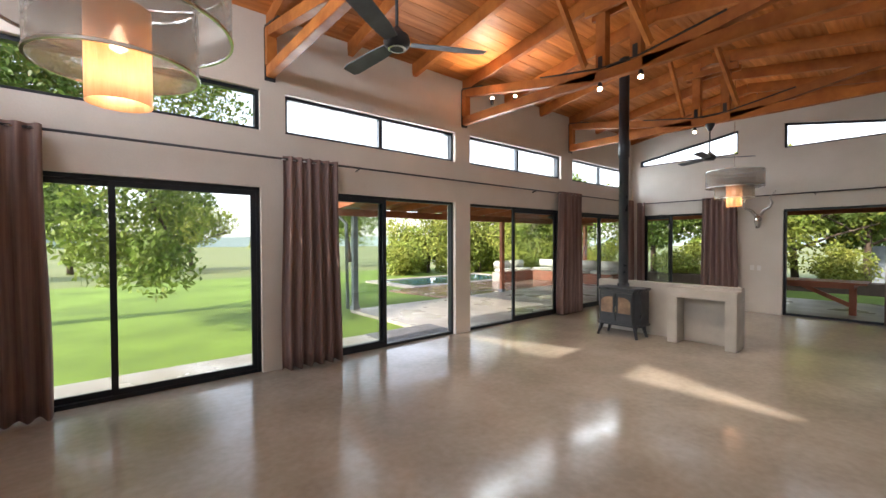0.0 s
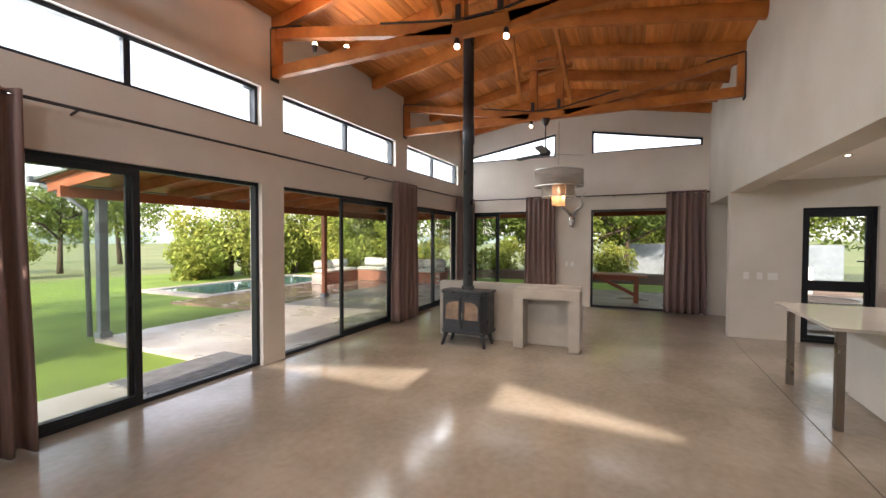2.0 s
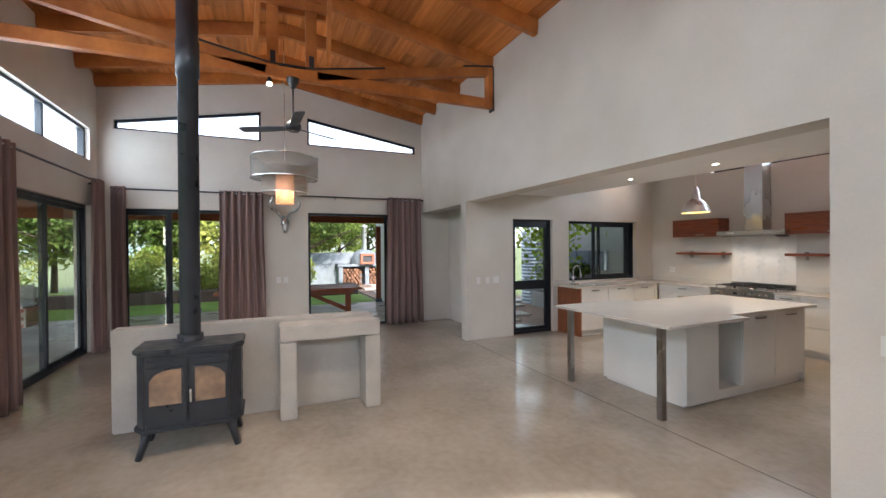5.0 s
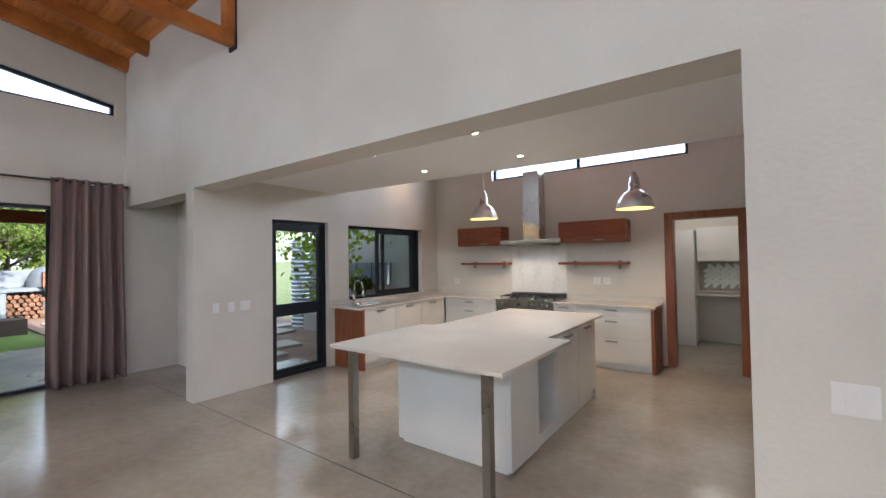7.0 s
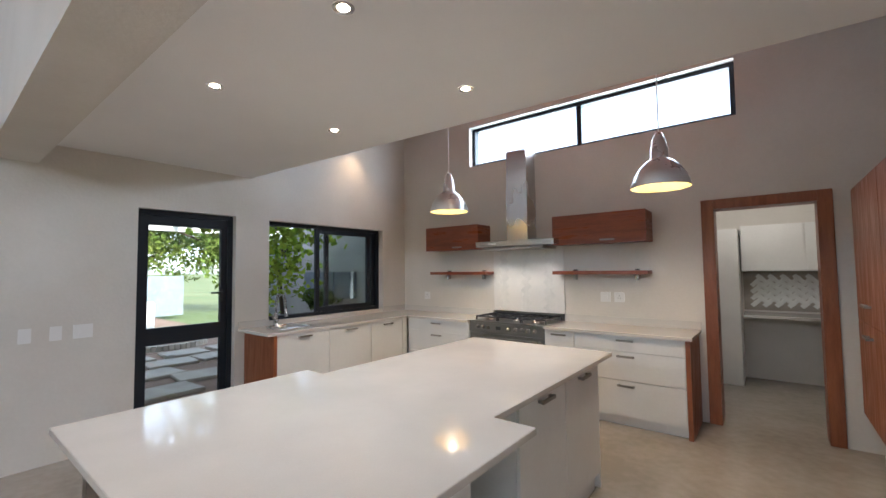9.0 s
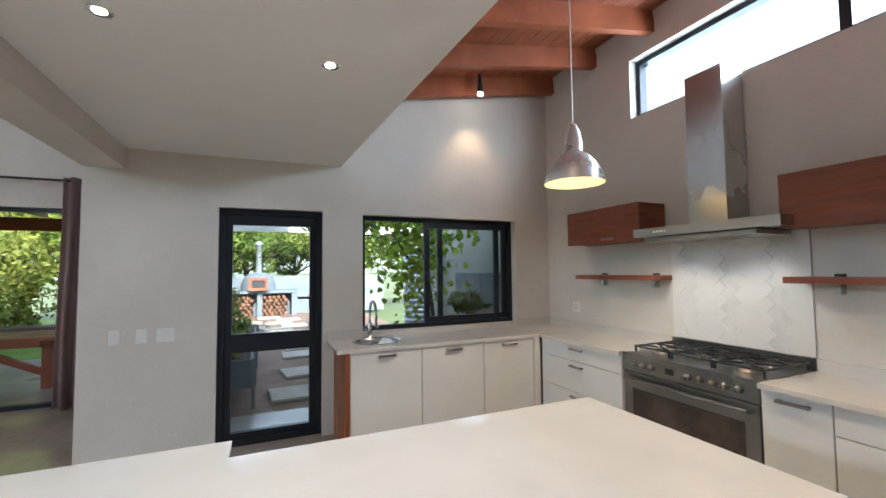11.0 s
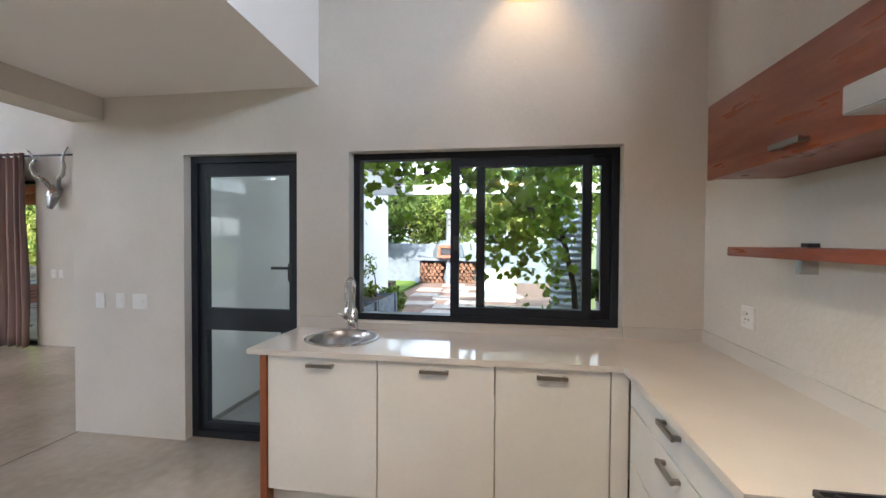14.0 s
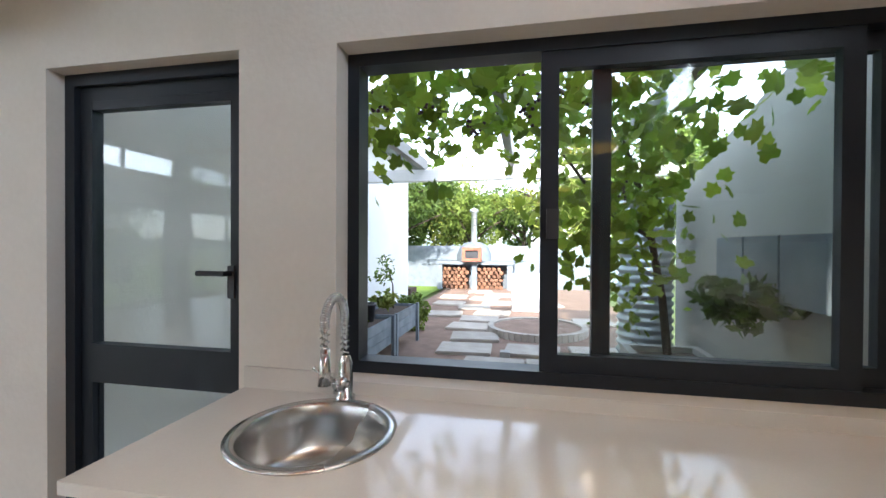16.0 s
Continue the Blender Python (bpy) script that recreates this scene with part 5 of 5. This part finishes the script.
for x, y, m, w in ((4.1, 9.05, BLUEGREY, 0.13), (9.5, 9.05, REDBEAM, 0.12), (14.55, 9.05, REDBEAM, 0.13), (14.55, 4.4, REDBEAM, 0.13), (14.55, -0.4, REDBEAM, 0.13)):
    p = part("post", bx(x - w / 2, x + w / 2, y - w / 2, y + w / 2, 0.06, 2.27), m, vr, "", False, 0.006)
    part("post_shoe", bx(x - w * 0.7, x + w * 0.7, y - w * 0.7, y + w * 0.7, -0.03, 0.07), BLUEGREY, p)
vf = thing("veranda_fan", (9.6, 7.2, 0), "dark ceiling fan under the veranda", "fan")
part("motor", lathe(bmesh.new(), [(0.001, 2.3), (0.09, 2.32), (0.1, 2.38), (0.02, 2.42), (0.02, 2.72)], 16), STEEL_BLACK, vf, "", True)
for k in range(3):
    a = 0.4 + k * 2.094
    part("blade", bar(bmesh.new(), (0.1 * math.cos(a), 0.1 * math.sin(a), 2.35), (0.6 * math.cos(a), 0.6 * math.sin(a), 2.35), 0.11, 0.008), STEEL_BLACK, vf)

tb = thing("patio_table", (12.0, 2.25, -0.02), "long red-brown timber trestle table on the veranda", "table")
for i in range(5):
    part("plank", bx(-0.45 + i * 0.182, -0.275 + i * 0.182, -1.5, 1.5, 0.70, 0.745), REDBEAM, tb, "", False, 0.004)
part("apron", bx(-0.3, -0.24, -1.3, 1.3, 0.6, 0.698), REDBEAM, tb)
part("apron", bx(0.24, 0.3, -1.3, 1.3, 0.6, 0.698), REDBEAM, tb)
for s in (-1, 1):
    part("leg", bx(-0.06, 0.06, s * 1.25 - 0.06, s * 1.25 + 0.06, 0.0, 0.62), REDBEAM, tb)
    part("cross_bearer", bx(-0.42, 0.42, s * 1.25 - 0.05, s * 1.25 + 0.05, 0.62, 0.698), REDBEAM, tb)
    part("diagonal_brace", bar(bmesh.new(), (0, s * 1.2, 0.22), (0, s * 0.25, 0.68), 0.07, 0.09), REDBEAM, tb)

# foliage


def leaf_mesh(name, material, n, radius, squash, leaf, seed, lumps=14):
    """Many small bent leaves gathered in uneven clumps."""
    r = np.random.RandomState(seed)
    c = r.normal(size=(lumps, 3))
    c /= np.linalg.norm(c, axis=1)[:, None]
    c *= (r.uniform(0.25, 0.85, lumps) * radius)[:, None]
    c[:, 2] *= squash
    size = r.uniform(0.25, 0.5, lumps) * radius
    k = r.randint(0, lumps, n)
    d = r.normal(size=(n, 3))
    d /= np.linalg.norm(d, axis=1)[:, None]
    p = c[k] + d * (size[k] * r.uniform(0.45, 1.05, n) ** 0.6)[:, None] * np.array([1, 1, 0.8])
    a = r.normal(size=(n, 3))
    a /= np.linalg.norm(a, axis=1)[:, None]
    b = np.cross(a, r.normal(size=(n, 3)))
    b /= np.linalg.norm(b, axis=1)[:, None]
    s = (leaf * r.uniform(0.6, 1.4, n))[:, None]
    v = np.stack([p - a * s, p - b * s * 0.45, p + a * s, p + b * s * 0.45], 1).reshape(-1, 3)
    me = bpy.data.meshes.new(name)
    me.from_pydata(v.tolist(), [], np.arange(4 * n).reshape(-1, 4).tolist())
    me.materials.append(material)
    return me


def tree(name, at, h, r, material, seed, label, n=7000, leaf=0.13, squash=0.75, trunk=True):
    t = thing(name, at, label, "tree" if trunk else "bush")
    rn = random.Random(seed)
    if trunk:
        bm = bmesh.new()
        lean = (rn.uniform(-0.3, 0.3), rn.uniform(-0.3, 0.3))
        tube(bm, [(0, 0, -0.2), (lean[0] * 0.3, lean[1] * 0.3, h * 0.3), (lean[0], lean[1], h * 0.6), (lean[0] * 1.4, lean[1] * 1.4, h * 0.9)], [0.05 * h * 0.6, 0.035 * h * 0.6, 0.02 * h * 0.6, 0.02], 9)
        for i in range(7):
            a, z = i * 0.9 + rn.random(), h * rn.uniform(0.3, 0.6)
            tube(bm, [(lean[0] * z / h, lean[1] * z / h, z), (r * 0.4 * math.cos(a), r * 0.4 * math.sin(a), z + h * 0.12), (r * 0.8 * math.cos(a), r * 0.8 * math.sin(a), z + h * 0.2)], [0.012 * h, 0.008 * h, 0.003 * h], 6)
        part("trunk", bm, BARK, t, "", True)
    cr = new("crown", leaf_mesh("crown", material, n, r, squash, leaf, seed, 16))
    cr.parent = t
    cr.location = (0, 0, h * 0.66 if trunk else h * 0.42)
    return t


# the great tree beside the lawn, with boughs that hang to the ground
big = thing("shade_tree", (-3.0, 12.0, -0.1), "large spreading shade tree with low drooping boughs", "tree")
bm = bmesh.new()
tube(bm, [(0, 0, -0.2), (0.1, -0.1, 1.5), (0.3, -0.2, 3.2), (0.6, -0.2, 5.5)], [0.38, 0.3, 0.24, 0.12], 12)
for e in ((2.9, -2.6, 2.9), (2.2, -2.2, 4.6), (4.2, -0.4, 4.8), (-2, -1, 5), (0.5, 2.5, 5)):
    tube(bm, [(0.2, -0.1, 2.4), (e[0] * 0.5, e[1] * 0.5, e[2] * 0.5 + 1.7), e, (e[0] * 1.15, e[1] * 1.15, e[2] - 1.2)], [0.15, 0.1, 0.05, 0.015], 8)
part("trunk", bm, BARK, big, "", True)
for i, (c, r, n, q) in enumerate([((2.75, -2.7, 2.0), 1.5, 7000, 1.05), ((1.4, -2.8, 4.3), 2.0, 7000, 0.7), ((3.6, -0.5, 5.6), 1.9, 5500, 0.6), ((-0.6, 0.5, 6.2), 3.0, 6500, 0.5), ((3.9, 0.8, 3.5), 1.2, 3000, 0.8), ((1.2, -0.6, 3.7), 1.3, 3000, 0.7)]):
    cr = new("crown", leaf_mesh("crown", LEAF_DARK if i % 2 else LEAF_MID, n, r, q, 0.06, 50 + i, 16))
    cr.parent = big
    cr.location = c

rn = random.Random(11)
SHADES = (LEAF_MID, LEAF_LIGHT, LEAF_DARK, LEAF_MID)
protos = [tree("garden_tree", (17.0, 14.4, -0.15), 4.4, 2.5, LEAF_LIGHT, 1, "rounded light-green garden tree beyond the pool", 7000, 0.09),
          tree("garden_tree", (19.0, 12.0, -0.15), 5.2, 2.8, LEAF_MID, 2, "leafy green garden tree beyond the lawn", 8000, 0.10),
          tree("garden_tree", (19.5, 8.4, -0.15), 5.0, 2.7, LEAF_DARK, 3, "dense dark-green garden tree beyond the lawn", 8000, 0.10),
          tree("garden_bush", (15.2, 17.5, -0.15), 2.4, 1.5, LEAF_LIGHT, 4, "rounded light-green garden bush", 5000, 0.08, 0.8, False)]
for k, x, y, s in [(2, 21.5, 15.0, 1.2), (1, 20.5, 5.6, 1.0), (0, 19.6, 3.2, 1.1), (2, 20.6, 1.4, 1.0), (0, 13.4, 18.0, 0.85), (0, 15.8, 16.4, 0.95), (3, 11.6, 17.4, 1.2), (3, 14.6, 17.0, 1.3), (0, 23.5, 10.5, 1.0), (1, 24.0, 6.2, 0.95), (2, 24.2, 2.2, 0.95), (3, 17.2, 16.8, 1.3), (3, 16.4, 13.4, 1.1), (3, 18.0, 12.6, 1.2), (3, 13.2, 19.0, 1.0), (3, 18.2, 10.2, 0.9), (3, 18.4, 6.6, 0.9), (3, 18.6, 4.4, 0.85), (3, 19.2, 2.0, 0.8),
                   (1, 12.0, 30.0, 1.0), (0, 4.5, 34.0, 1.2), (2, -2.0, 36.0, 1.3), (3, 8.2, 27.0, 1.2), (3, 1.8, 30.0, 1.2), (1, 19.0, 38.0, 1.3), (0, -10.0, 30.0, 1.4), (1, 27.5, -6.5, 1.2), (0, 26.0, 0.3, 1.1), (2, 28.0, -3.2, 1.0), (1, 24.5, -9.5, 1.2)]:
    src = protos[k]
    cpy = copy_thing(src, pose(x, y, -0.2, 0, 0, rn.uniform(0, 360)))
    cpy.scale = (s, s, s)
struct("bank", prism(bmesh.new(), [(17.5, -0.4), (18.1, -0.4), (18.1, 13), (17.5, 13)], "z", -0.1, 0.28), SOIL, "low reddish earth bank under the trees", "bank")
bm = bmesh.new()
for base, hz in ((0, 10), (300, 20)):
    pts = [bm.verts.new(((700 + base) * math.cos(a) * 1.0, (700 + base) * math.sin(a), z)) for a in [math.pi * (0.0 + i / 80) for i in range(81)] for z in (-8, hz * (0.6 + 0.6 * noise.noise((a * 3, base, 0)) + 0.15 * noise.noise((a * 14, base, 5))))]
    for i in range(80):
        bm.faces.new((pts[2 * i], pts[2 * i + 2], pts[2 * i + 3], pts[2 * i + 1]))
struct("backdrop_hills", bm, HAZED_HILL, "low hills on the horizon, distance haze painted in blue-green", "backdrop")

# ---- kitchen courtyard ----
struct("ground_courtyard", prism(bmesh.new(), [(8.78, -5.4), (24.5, -5.4), (24.5, -0.62), (14.6, -0.62), (8.78, -1.29)], "z", G, -0.09), GRAVEL, "reddish gravel courtyard behind the kitchen", "ground")
struct("pavement_doorstep", bx(8.78, 9.6, -2.4, -1.3, G, -0.03), CONC, "concrete doorstep outside the kitchen door", "pavement")
ww = struct("wall_courtyard", bx(10.98, 15.7, -0.85, -0.63, -0.1, 3.05), WHITEWALL, "tall limewashed courtyard wall", "wall")
struct("trim_wall_coping", bar(bmesh.new(), (10.98, -0.85, 3.09), (16.0, -0.85, 3.09), 0.62, 0.06), ROOFTIN, "grey-green sheet capping on the courtyard wall", "trim")
struct("wall_courtyard_side", prism(bmesh.new(), [(8.78, -0.1), (13.2, -0.1), (13.2, 2.1), (8.78, 3.4)], "y", -5.5, -5.25), GREYWALL, "grey plastered courtyard wall with a raking top", "wall")
# far wall and oven get a darker colour in place of shade
struct("wall_courtyard_far", bx(21.95, 22.15, -6.5, 1.5, -0.1, 1.4), BLUEGREY, "low grey courtyard wall behind the pizza oven, darkened for shade", "wall")
tagged(obj("white_pier", bx(16.8, 17.2, -4.0, -3.0, -0.1, 0.75), WHITEWALL, None, False, 0.02), "low white plastered pier in the courtyard", "pier")

ov = thing("pizza_oven", (21.3, -1.55, -0.1), "grey plastered pizza oven over two firewood bays, darkened for shade", "pizza oven")
for y in (-1.25, -0.05, 1.15):
    part("pier", bx(-0.1, 0.6, y - 0.09, y + 0.09, 0, 0.86), BLUEGREY, ov)
part("slab", bx(-0.15, 0.62, -1.4, 1.3, 0.86, 0.98), BLUEGREY, ov, "", False, 0.01)
part("back", bx(0.45, 0.6, -1.16, 1.06, 0, 0.86), BLUEGREY, ov)
part("dome", lathe(bmesh.new(), [(0.6, 0.98), (0.6, 1.2), (0.5, 1.45), (0.3, 1.6), (0.001, 1.66)], 20, (0.25, 0.0, 0)), BLUEGREY, ov, "limewashed oven dome, shade put into its colour", True)
part("brick_surround", framed(bmesh.new(), "x", -0.33, 0.2, -0.32, 0.32, 0.98, 1.45, 0.1), BRICK, ov, "red brick mouth surround")
part("oven_mouth", bx(-0.36, -0.25, -0.22, 0.22, 0.985, 1.35), STEEL_BLACK, ov)
part("chimney", lathe(bmesh.new(), [(0.1, 1.6), (0.1, 2.65), (0.15, 2.67), (0.15, 2.75), (0.001, 2.82)], 14, (0.2, 0, 0)), CORRUG, ov, "galvanised chimney", True)
rl = random.Random(5)
logm = tube(bmesh.new(), [(0, 0, 0), (0.35, 0, 0)], [0.075, 0.08], 7)
log0 = obj("firewood_log", logm, LOG)
tagged(log0, "split firewood log stacked in the oven bay", "log", "firewood")
cnt = 0
for y0 in (-1.06, 0.14):
    for j in range(6):
        for i in range(6):
            y, z = 21.3 * 0 - 1.55 + y0 + 0.1 + i * 0.165 + (0.08 if j % 2 else 0), -0.02 + j * 0.125
            if i == 5 and j % 2:
                continue
            o = log0 if cnt == 0 else log0.copy()
            if cnt:
                scene.collection.objects.link(o)
            o.matrix_basis = pose(21.27 + rl.uniform(-0.06, 0.1), y + rl.uniform(-0.015, 0.015), z, rl.uniform(0, 90), 0, rl.uniform(-4, 4)) @ Matrix.Diagonal((1, 1, rl.uniform(0.65, 1.0), 1))
            cnt += 1

for i, (x, y, a) in enumerate([(10.4, -2.2, 4), (11.0, -2.9, -6), (11.6, -2.4, 8), (12.35, -2.9, -3), (12.4, -3.7, 5), (13.1, -2.45, 2), (13.15, -3.4, -4), (13.9, -2.5, 6), (13.2, -4.3, 3), (14.7, -2.3, -5), (15.5, -2.4, 3), (16.3, -2.6, -4), (17.1, -2.1, 8), (17.9, -2.6, 2), (18.7, -2.2, -7), (19.6, -2.5, 4), (16.0, -1.6, 5), (17.6, -1.4, -3), (19.0, -1.3, 2), (20.4, -1.9, 5), (15.6, -4.6, 5), (17.8, -3.8, 12)]):
    tagged(obj("stepping_stone", bx(-0.3, 0.3, -0.38, 0.38, 0, 0.05), STONE, None, False, 0.012), "flat pale stepping stone laid in the gravel", "paving stone", "stepping stones").matrix_basis = pose(x, y, -0.092, 0, 0, a)
ringo = thing("brick_tree_ring", (14.6, -3.5, -0.1), "round raised bed edged in brick", "planting bed")
part("bed", lathe(bmesh.new(), [(0.75, 0), (0.75, 0.1), (0.001, 0.13)], 28), GRAVEL, ringo)
rb = bmesh.new()
box(rb, -0.05, 0.05, -0.045, 0.045, 0, 0.13)
b0 = part("brick", rb, STONE, ringo)
for i in range(50):
    o = b0 if i == 0 else b0.copy()
    if i:
        scene.collection.objects.link(o)
    a = i * 2 * math.pi / 50
    o.matrix_basis = pose(0.8 * math.cos(a), 0.8 * math.sin(a), 0, 0, 0, math.degrees(a))


def planter(x):
    p = thing("planter_trough", (x, -1.35, -0.09), "blue-grey wooden planter trough on legs with herbs", "planter", "planter troughs")
    for i in range(3):
        for y in (-0.26, 0.24):
            part("board", bx(-0.55, 0.55, y, y + 0.02, 0.24 + i * 0.115, 0.35 + i * 0.115), BLUEGREY, p)
        for xx in (-0.55, 0.53):
            part("board", bx(xx, xx + 0.02, -0.238, 0.238, 0.24 + i * 0.115, 0.35 + i * 0.115), BLUEGREY, p)
    part("soil", bx(-0.53, 0.53, -0.238, 0.238, 0.24, 0.54), SOIL, p)
    for xx in (-0.57, 0.51):
        for y in (-0.30, 0.26):
            part("leg", bx(xx, xx + 0.06, y, y + 0.04, 0, 0.6), BLUEGREY, p)
    return p


for i, x in enumerate((10.6, 11.8, 13.0)):
    planter(x)
    hb = tagged(new("herb", leaf_mesh("herb", LEAF_MID if i % 2 else LEAF_LIGHT, 260, 0.26, 0.8, 0.05, 80 + i, 6)), "leafy green herb growing in the trough", "herb", "herbs")
    hb.location = (x - 0.15, -1.33, 0.6)
    sm = tube(bmesh.new(), [(x + 0.25, -1.33, 0.44), (x + 0.3, -1.3, 0.8), (x + 0.22, -1.2, 1.25)], [0.015, 0.01, 0.005], 6)
    tl = tagged(obj("seedling", sm, BARK), "thin straggly shrub growing in the trough", "shrub")
    c2 = new("leaves", leaf_mesh("leaves", LEAF_MID, 130, 0.3, 1.2, 0.04, 90 + i, 8))
    c2.parent = tl
    c2.location = (x + 0.24, -1.22, 1.05)
pot = thing("plant_pot", (12.15, -1.35, 0.45), "small black plastic plant pot", "plant pot")
part("pot", lathe(bmesh.new(), [(0.08, 0), (0.1, 0.2), (0.115, 0.2), (0.115, 0.23), (0.09, 0.23), (0.08, 0.1)], 18), STEEL_BLACK, pot, "", True)
lv = tree("lavender_bush", (14.4, -1.25, -0.1), 0.9, 0.5, LEAF_MID, 31, "grey-green lavender bush against the wall", 1500, 0.05, 0.8, False)
tree("courtyard_tree", (24.5, -4.3, -0.1), 5.2, 2.2, LEAF_LIGHT, 33, "feathery tree with a pale trunk behind the wall", 5000, 0.08)
tree("courtyard_tree", (25.0, -1.0, -0.1), 4.6, 2.0, LEAF_MID, 34, "green tree behind the pizza oven", 6000, 0.09)

tank = thing("water_tank", (12.75, -4.75, -0.1), "corrugated galvanised rainwater tank", "water tank")
prof = []
for i in range(110):
    z = i * 0.02
    prof.append((0.31 + 0.016 * math.sin(z * 2 * math.pi / 0.1), z))
part("tank_wall", lathe(bmesh.new(), prof, 40), CORRUG, tank, "", True)
part("tank_lid", lathe(bmesh.new(), [(0.33, 2.18), (0.2, 2.24), (0.001, 2.3)], 32), CORRUG, tank, "", True)
gp = thing("concrete_planter", (11.7, -4.75, -0.1), "square grey concrete planter with soil", "planter")
for b in ((-0.5, 0.5, -0.4, -0.32), (-0.5, 0.5, 0.32, 0.4), (-0.5, -0.42, -0.319, 0.319), (0.42, 0.5, -0.319, 0.319)):
    part("side", bx(*b, 0, 0.42), GREYWALL, gp)
part("soil", bx(-0.42, 0.42, -0.32, 0.32, 0, 0.36), SOIL, gp)
wb = thing("wall_planter", (10.9, -5.25, 0), "dark slate wall box with trailing plants", "wall planter")
for i in range(3):
    part("panel", bx(-0.75 + i * 0.5, -0.27 + i * 0.5, 0.0, 0.16, 1.0, 1.5), BLUEGREY, wb, "", False, 0.004)
trp = new("trailing_plant", leaf_mesh("trailing_plant", LEAF_DARK, 500, 0.45, 0.6, 0.07, 95, 10))
tagged(trp, "straggly plant trailing from the wall box", "plant").location = (10.9, -5.0, 1.0)

# vine on a pergola
pg = thing("pergola", (0, 0, 0), "pale pergola beams outside the kitchen window", "pergola")
for y in (-1.9, -3.1, -4.3):
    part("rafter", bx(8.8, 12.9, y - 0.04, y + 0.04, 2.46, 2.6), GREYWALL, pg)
part("beam", bx(12.75, 12.88, -5.2, -0.9, 2.3, 2.455), WHITEWALL, pg, "white cross beam")
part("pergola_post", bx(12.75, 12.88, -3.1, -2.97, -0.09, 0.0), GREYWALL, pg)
vn = thing("grape_vine", (0, 0, 0), "grape vine with broad leaves and dark grapes over the pergola", "vine")
bm = bmesh.new()
tube(bm, [(11.7, -4.7, 0.2), (11.75, -4.65, 0.9), (11.6, -4.5, 1.5), (11.4, -4.3, 2.1), (11.0, -4.0, 2.55), (10.2, -3.3, 2.6), (9.5, -2.6, 2.55)], [0.045, 0.04, 0.036, 0.03, 0.025, 0.018, 0.01], 8)
tube(bm, [(11.6, -4.5, 1.5), (11.2, -4.0, 1.75), (10.9, -3.6, 2.2)], [0.025, 0.02, 0.012], 7)
part("stem", bm, BARK, vn, "", True)


def vine_leaves(c, ext, n, seed, size):
    r = random.Random(seed)
    verts, faces = [], []
    shape = [(0, -0.55), (0.5, -0.75), (0.85, -0.25), (0.62, 0.1), (0.8, 0.55), (0.38, 0.5), (0, 1.0), (-0.38, 0.5), (-0.8, 0.55), (-0.62, 0.1), (-0.85, -0.25), (-0.5, -0.75)]
    for _ in range(n):
        p = Vector((c[0] + r.gauss(0, ext[0]), c[1] + r.gauss(0, ext[1]), c[2] + r.gauss(0, ext[2])))
        p.y = min(p.y, -1.5 - 0.3 * r.random())
        p.x = max(p.x, 9.0 + 0.2 * r.random())
        e = Euler((r.uniform(-0.9, 0.9) + math.pi / 2 * r.choice((0, 1, 1)), r.uniform(-0.7, 0.7), r.uniform(0, 6.3))).to_matrix()
        s = size * r.uniform(0.6, 1.25)
        i0 = len(verts)
        verts.append(tuple(p))
        for u, w in shape:
            verts.append(tuple(p + e @ Vector((u * s, w * s, 0.18 * s * (u * u + w * w)))))
        faces += [(i0, i0 + 1 + k, i0 + 1 + (k + 1) % 12) for k in range(12)]
    me = bpy.data.meshes.new("foliage")
    me.from_pydata(verts, [], faces)
    me.materials.append(LEAF_VINE)
    o = new("foliage", me)
    o.parent = vn


vine_leaves((10.2, -3.2, 2.45), (0.65, 0.9, 0.13), 620, 1, 0.07)
vine_leaves((9.35, -2.65, 2.12), (0.18, 0.28, 0.16), 90, 2, 0.06)
vine_leaves((11.0, -4.05, 1.95), (0.35, 0.38, 0.33), 420, 3, 0.07)
vine_leaves((10.6, -3.9, 1.45), (0.25, 0.22, 0.22), 140, 4, 0.06)
vine_leaves((11.9, -4.4, 0.75), (0.15, 0.15, 0.25), 40, 5, 0.06)
vine_leaves((9.6, -3.7, 2.15), (0.25, 0.4, 0.15), 130, 6, 0.065)
rg2 = random.Random(8)
for cx, cy, cz in ((9.5, -2.75, 2.2), (9.7, -3.0, 2.15), (9.6, -3.3, 2.25), (10.6, -4.0, 1.9), (9.4, -2.5, 2.25)):
    gbm = bmesh.new()
    for _ in range(26):
        q = Matrix.Translation((cx + rg2.gauss(0, 0.03), cy + rg2.gauss(0, 0.03), cz - abs(rg2.gauss(0, 0.06))))
        bmesh.ops.create_icosphere(gbm, subdivisions=1, radius=0.013, matrix=q)
    tagged(part("grape_bunch", gbm, GRAPE, vn, "", True), "dark ripe grape bunch", kind="stuff")
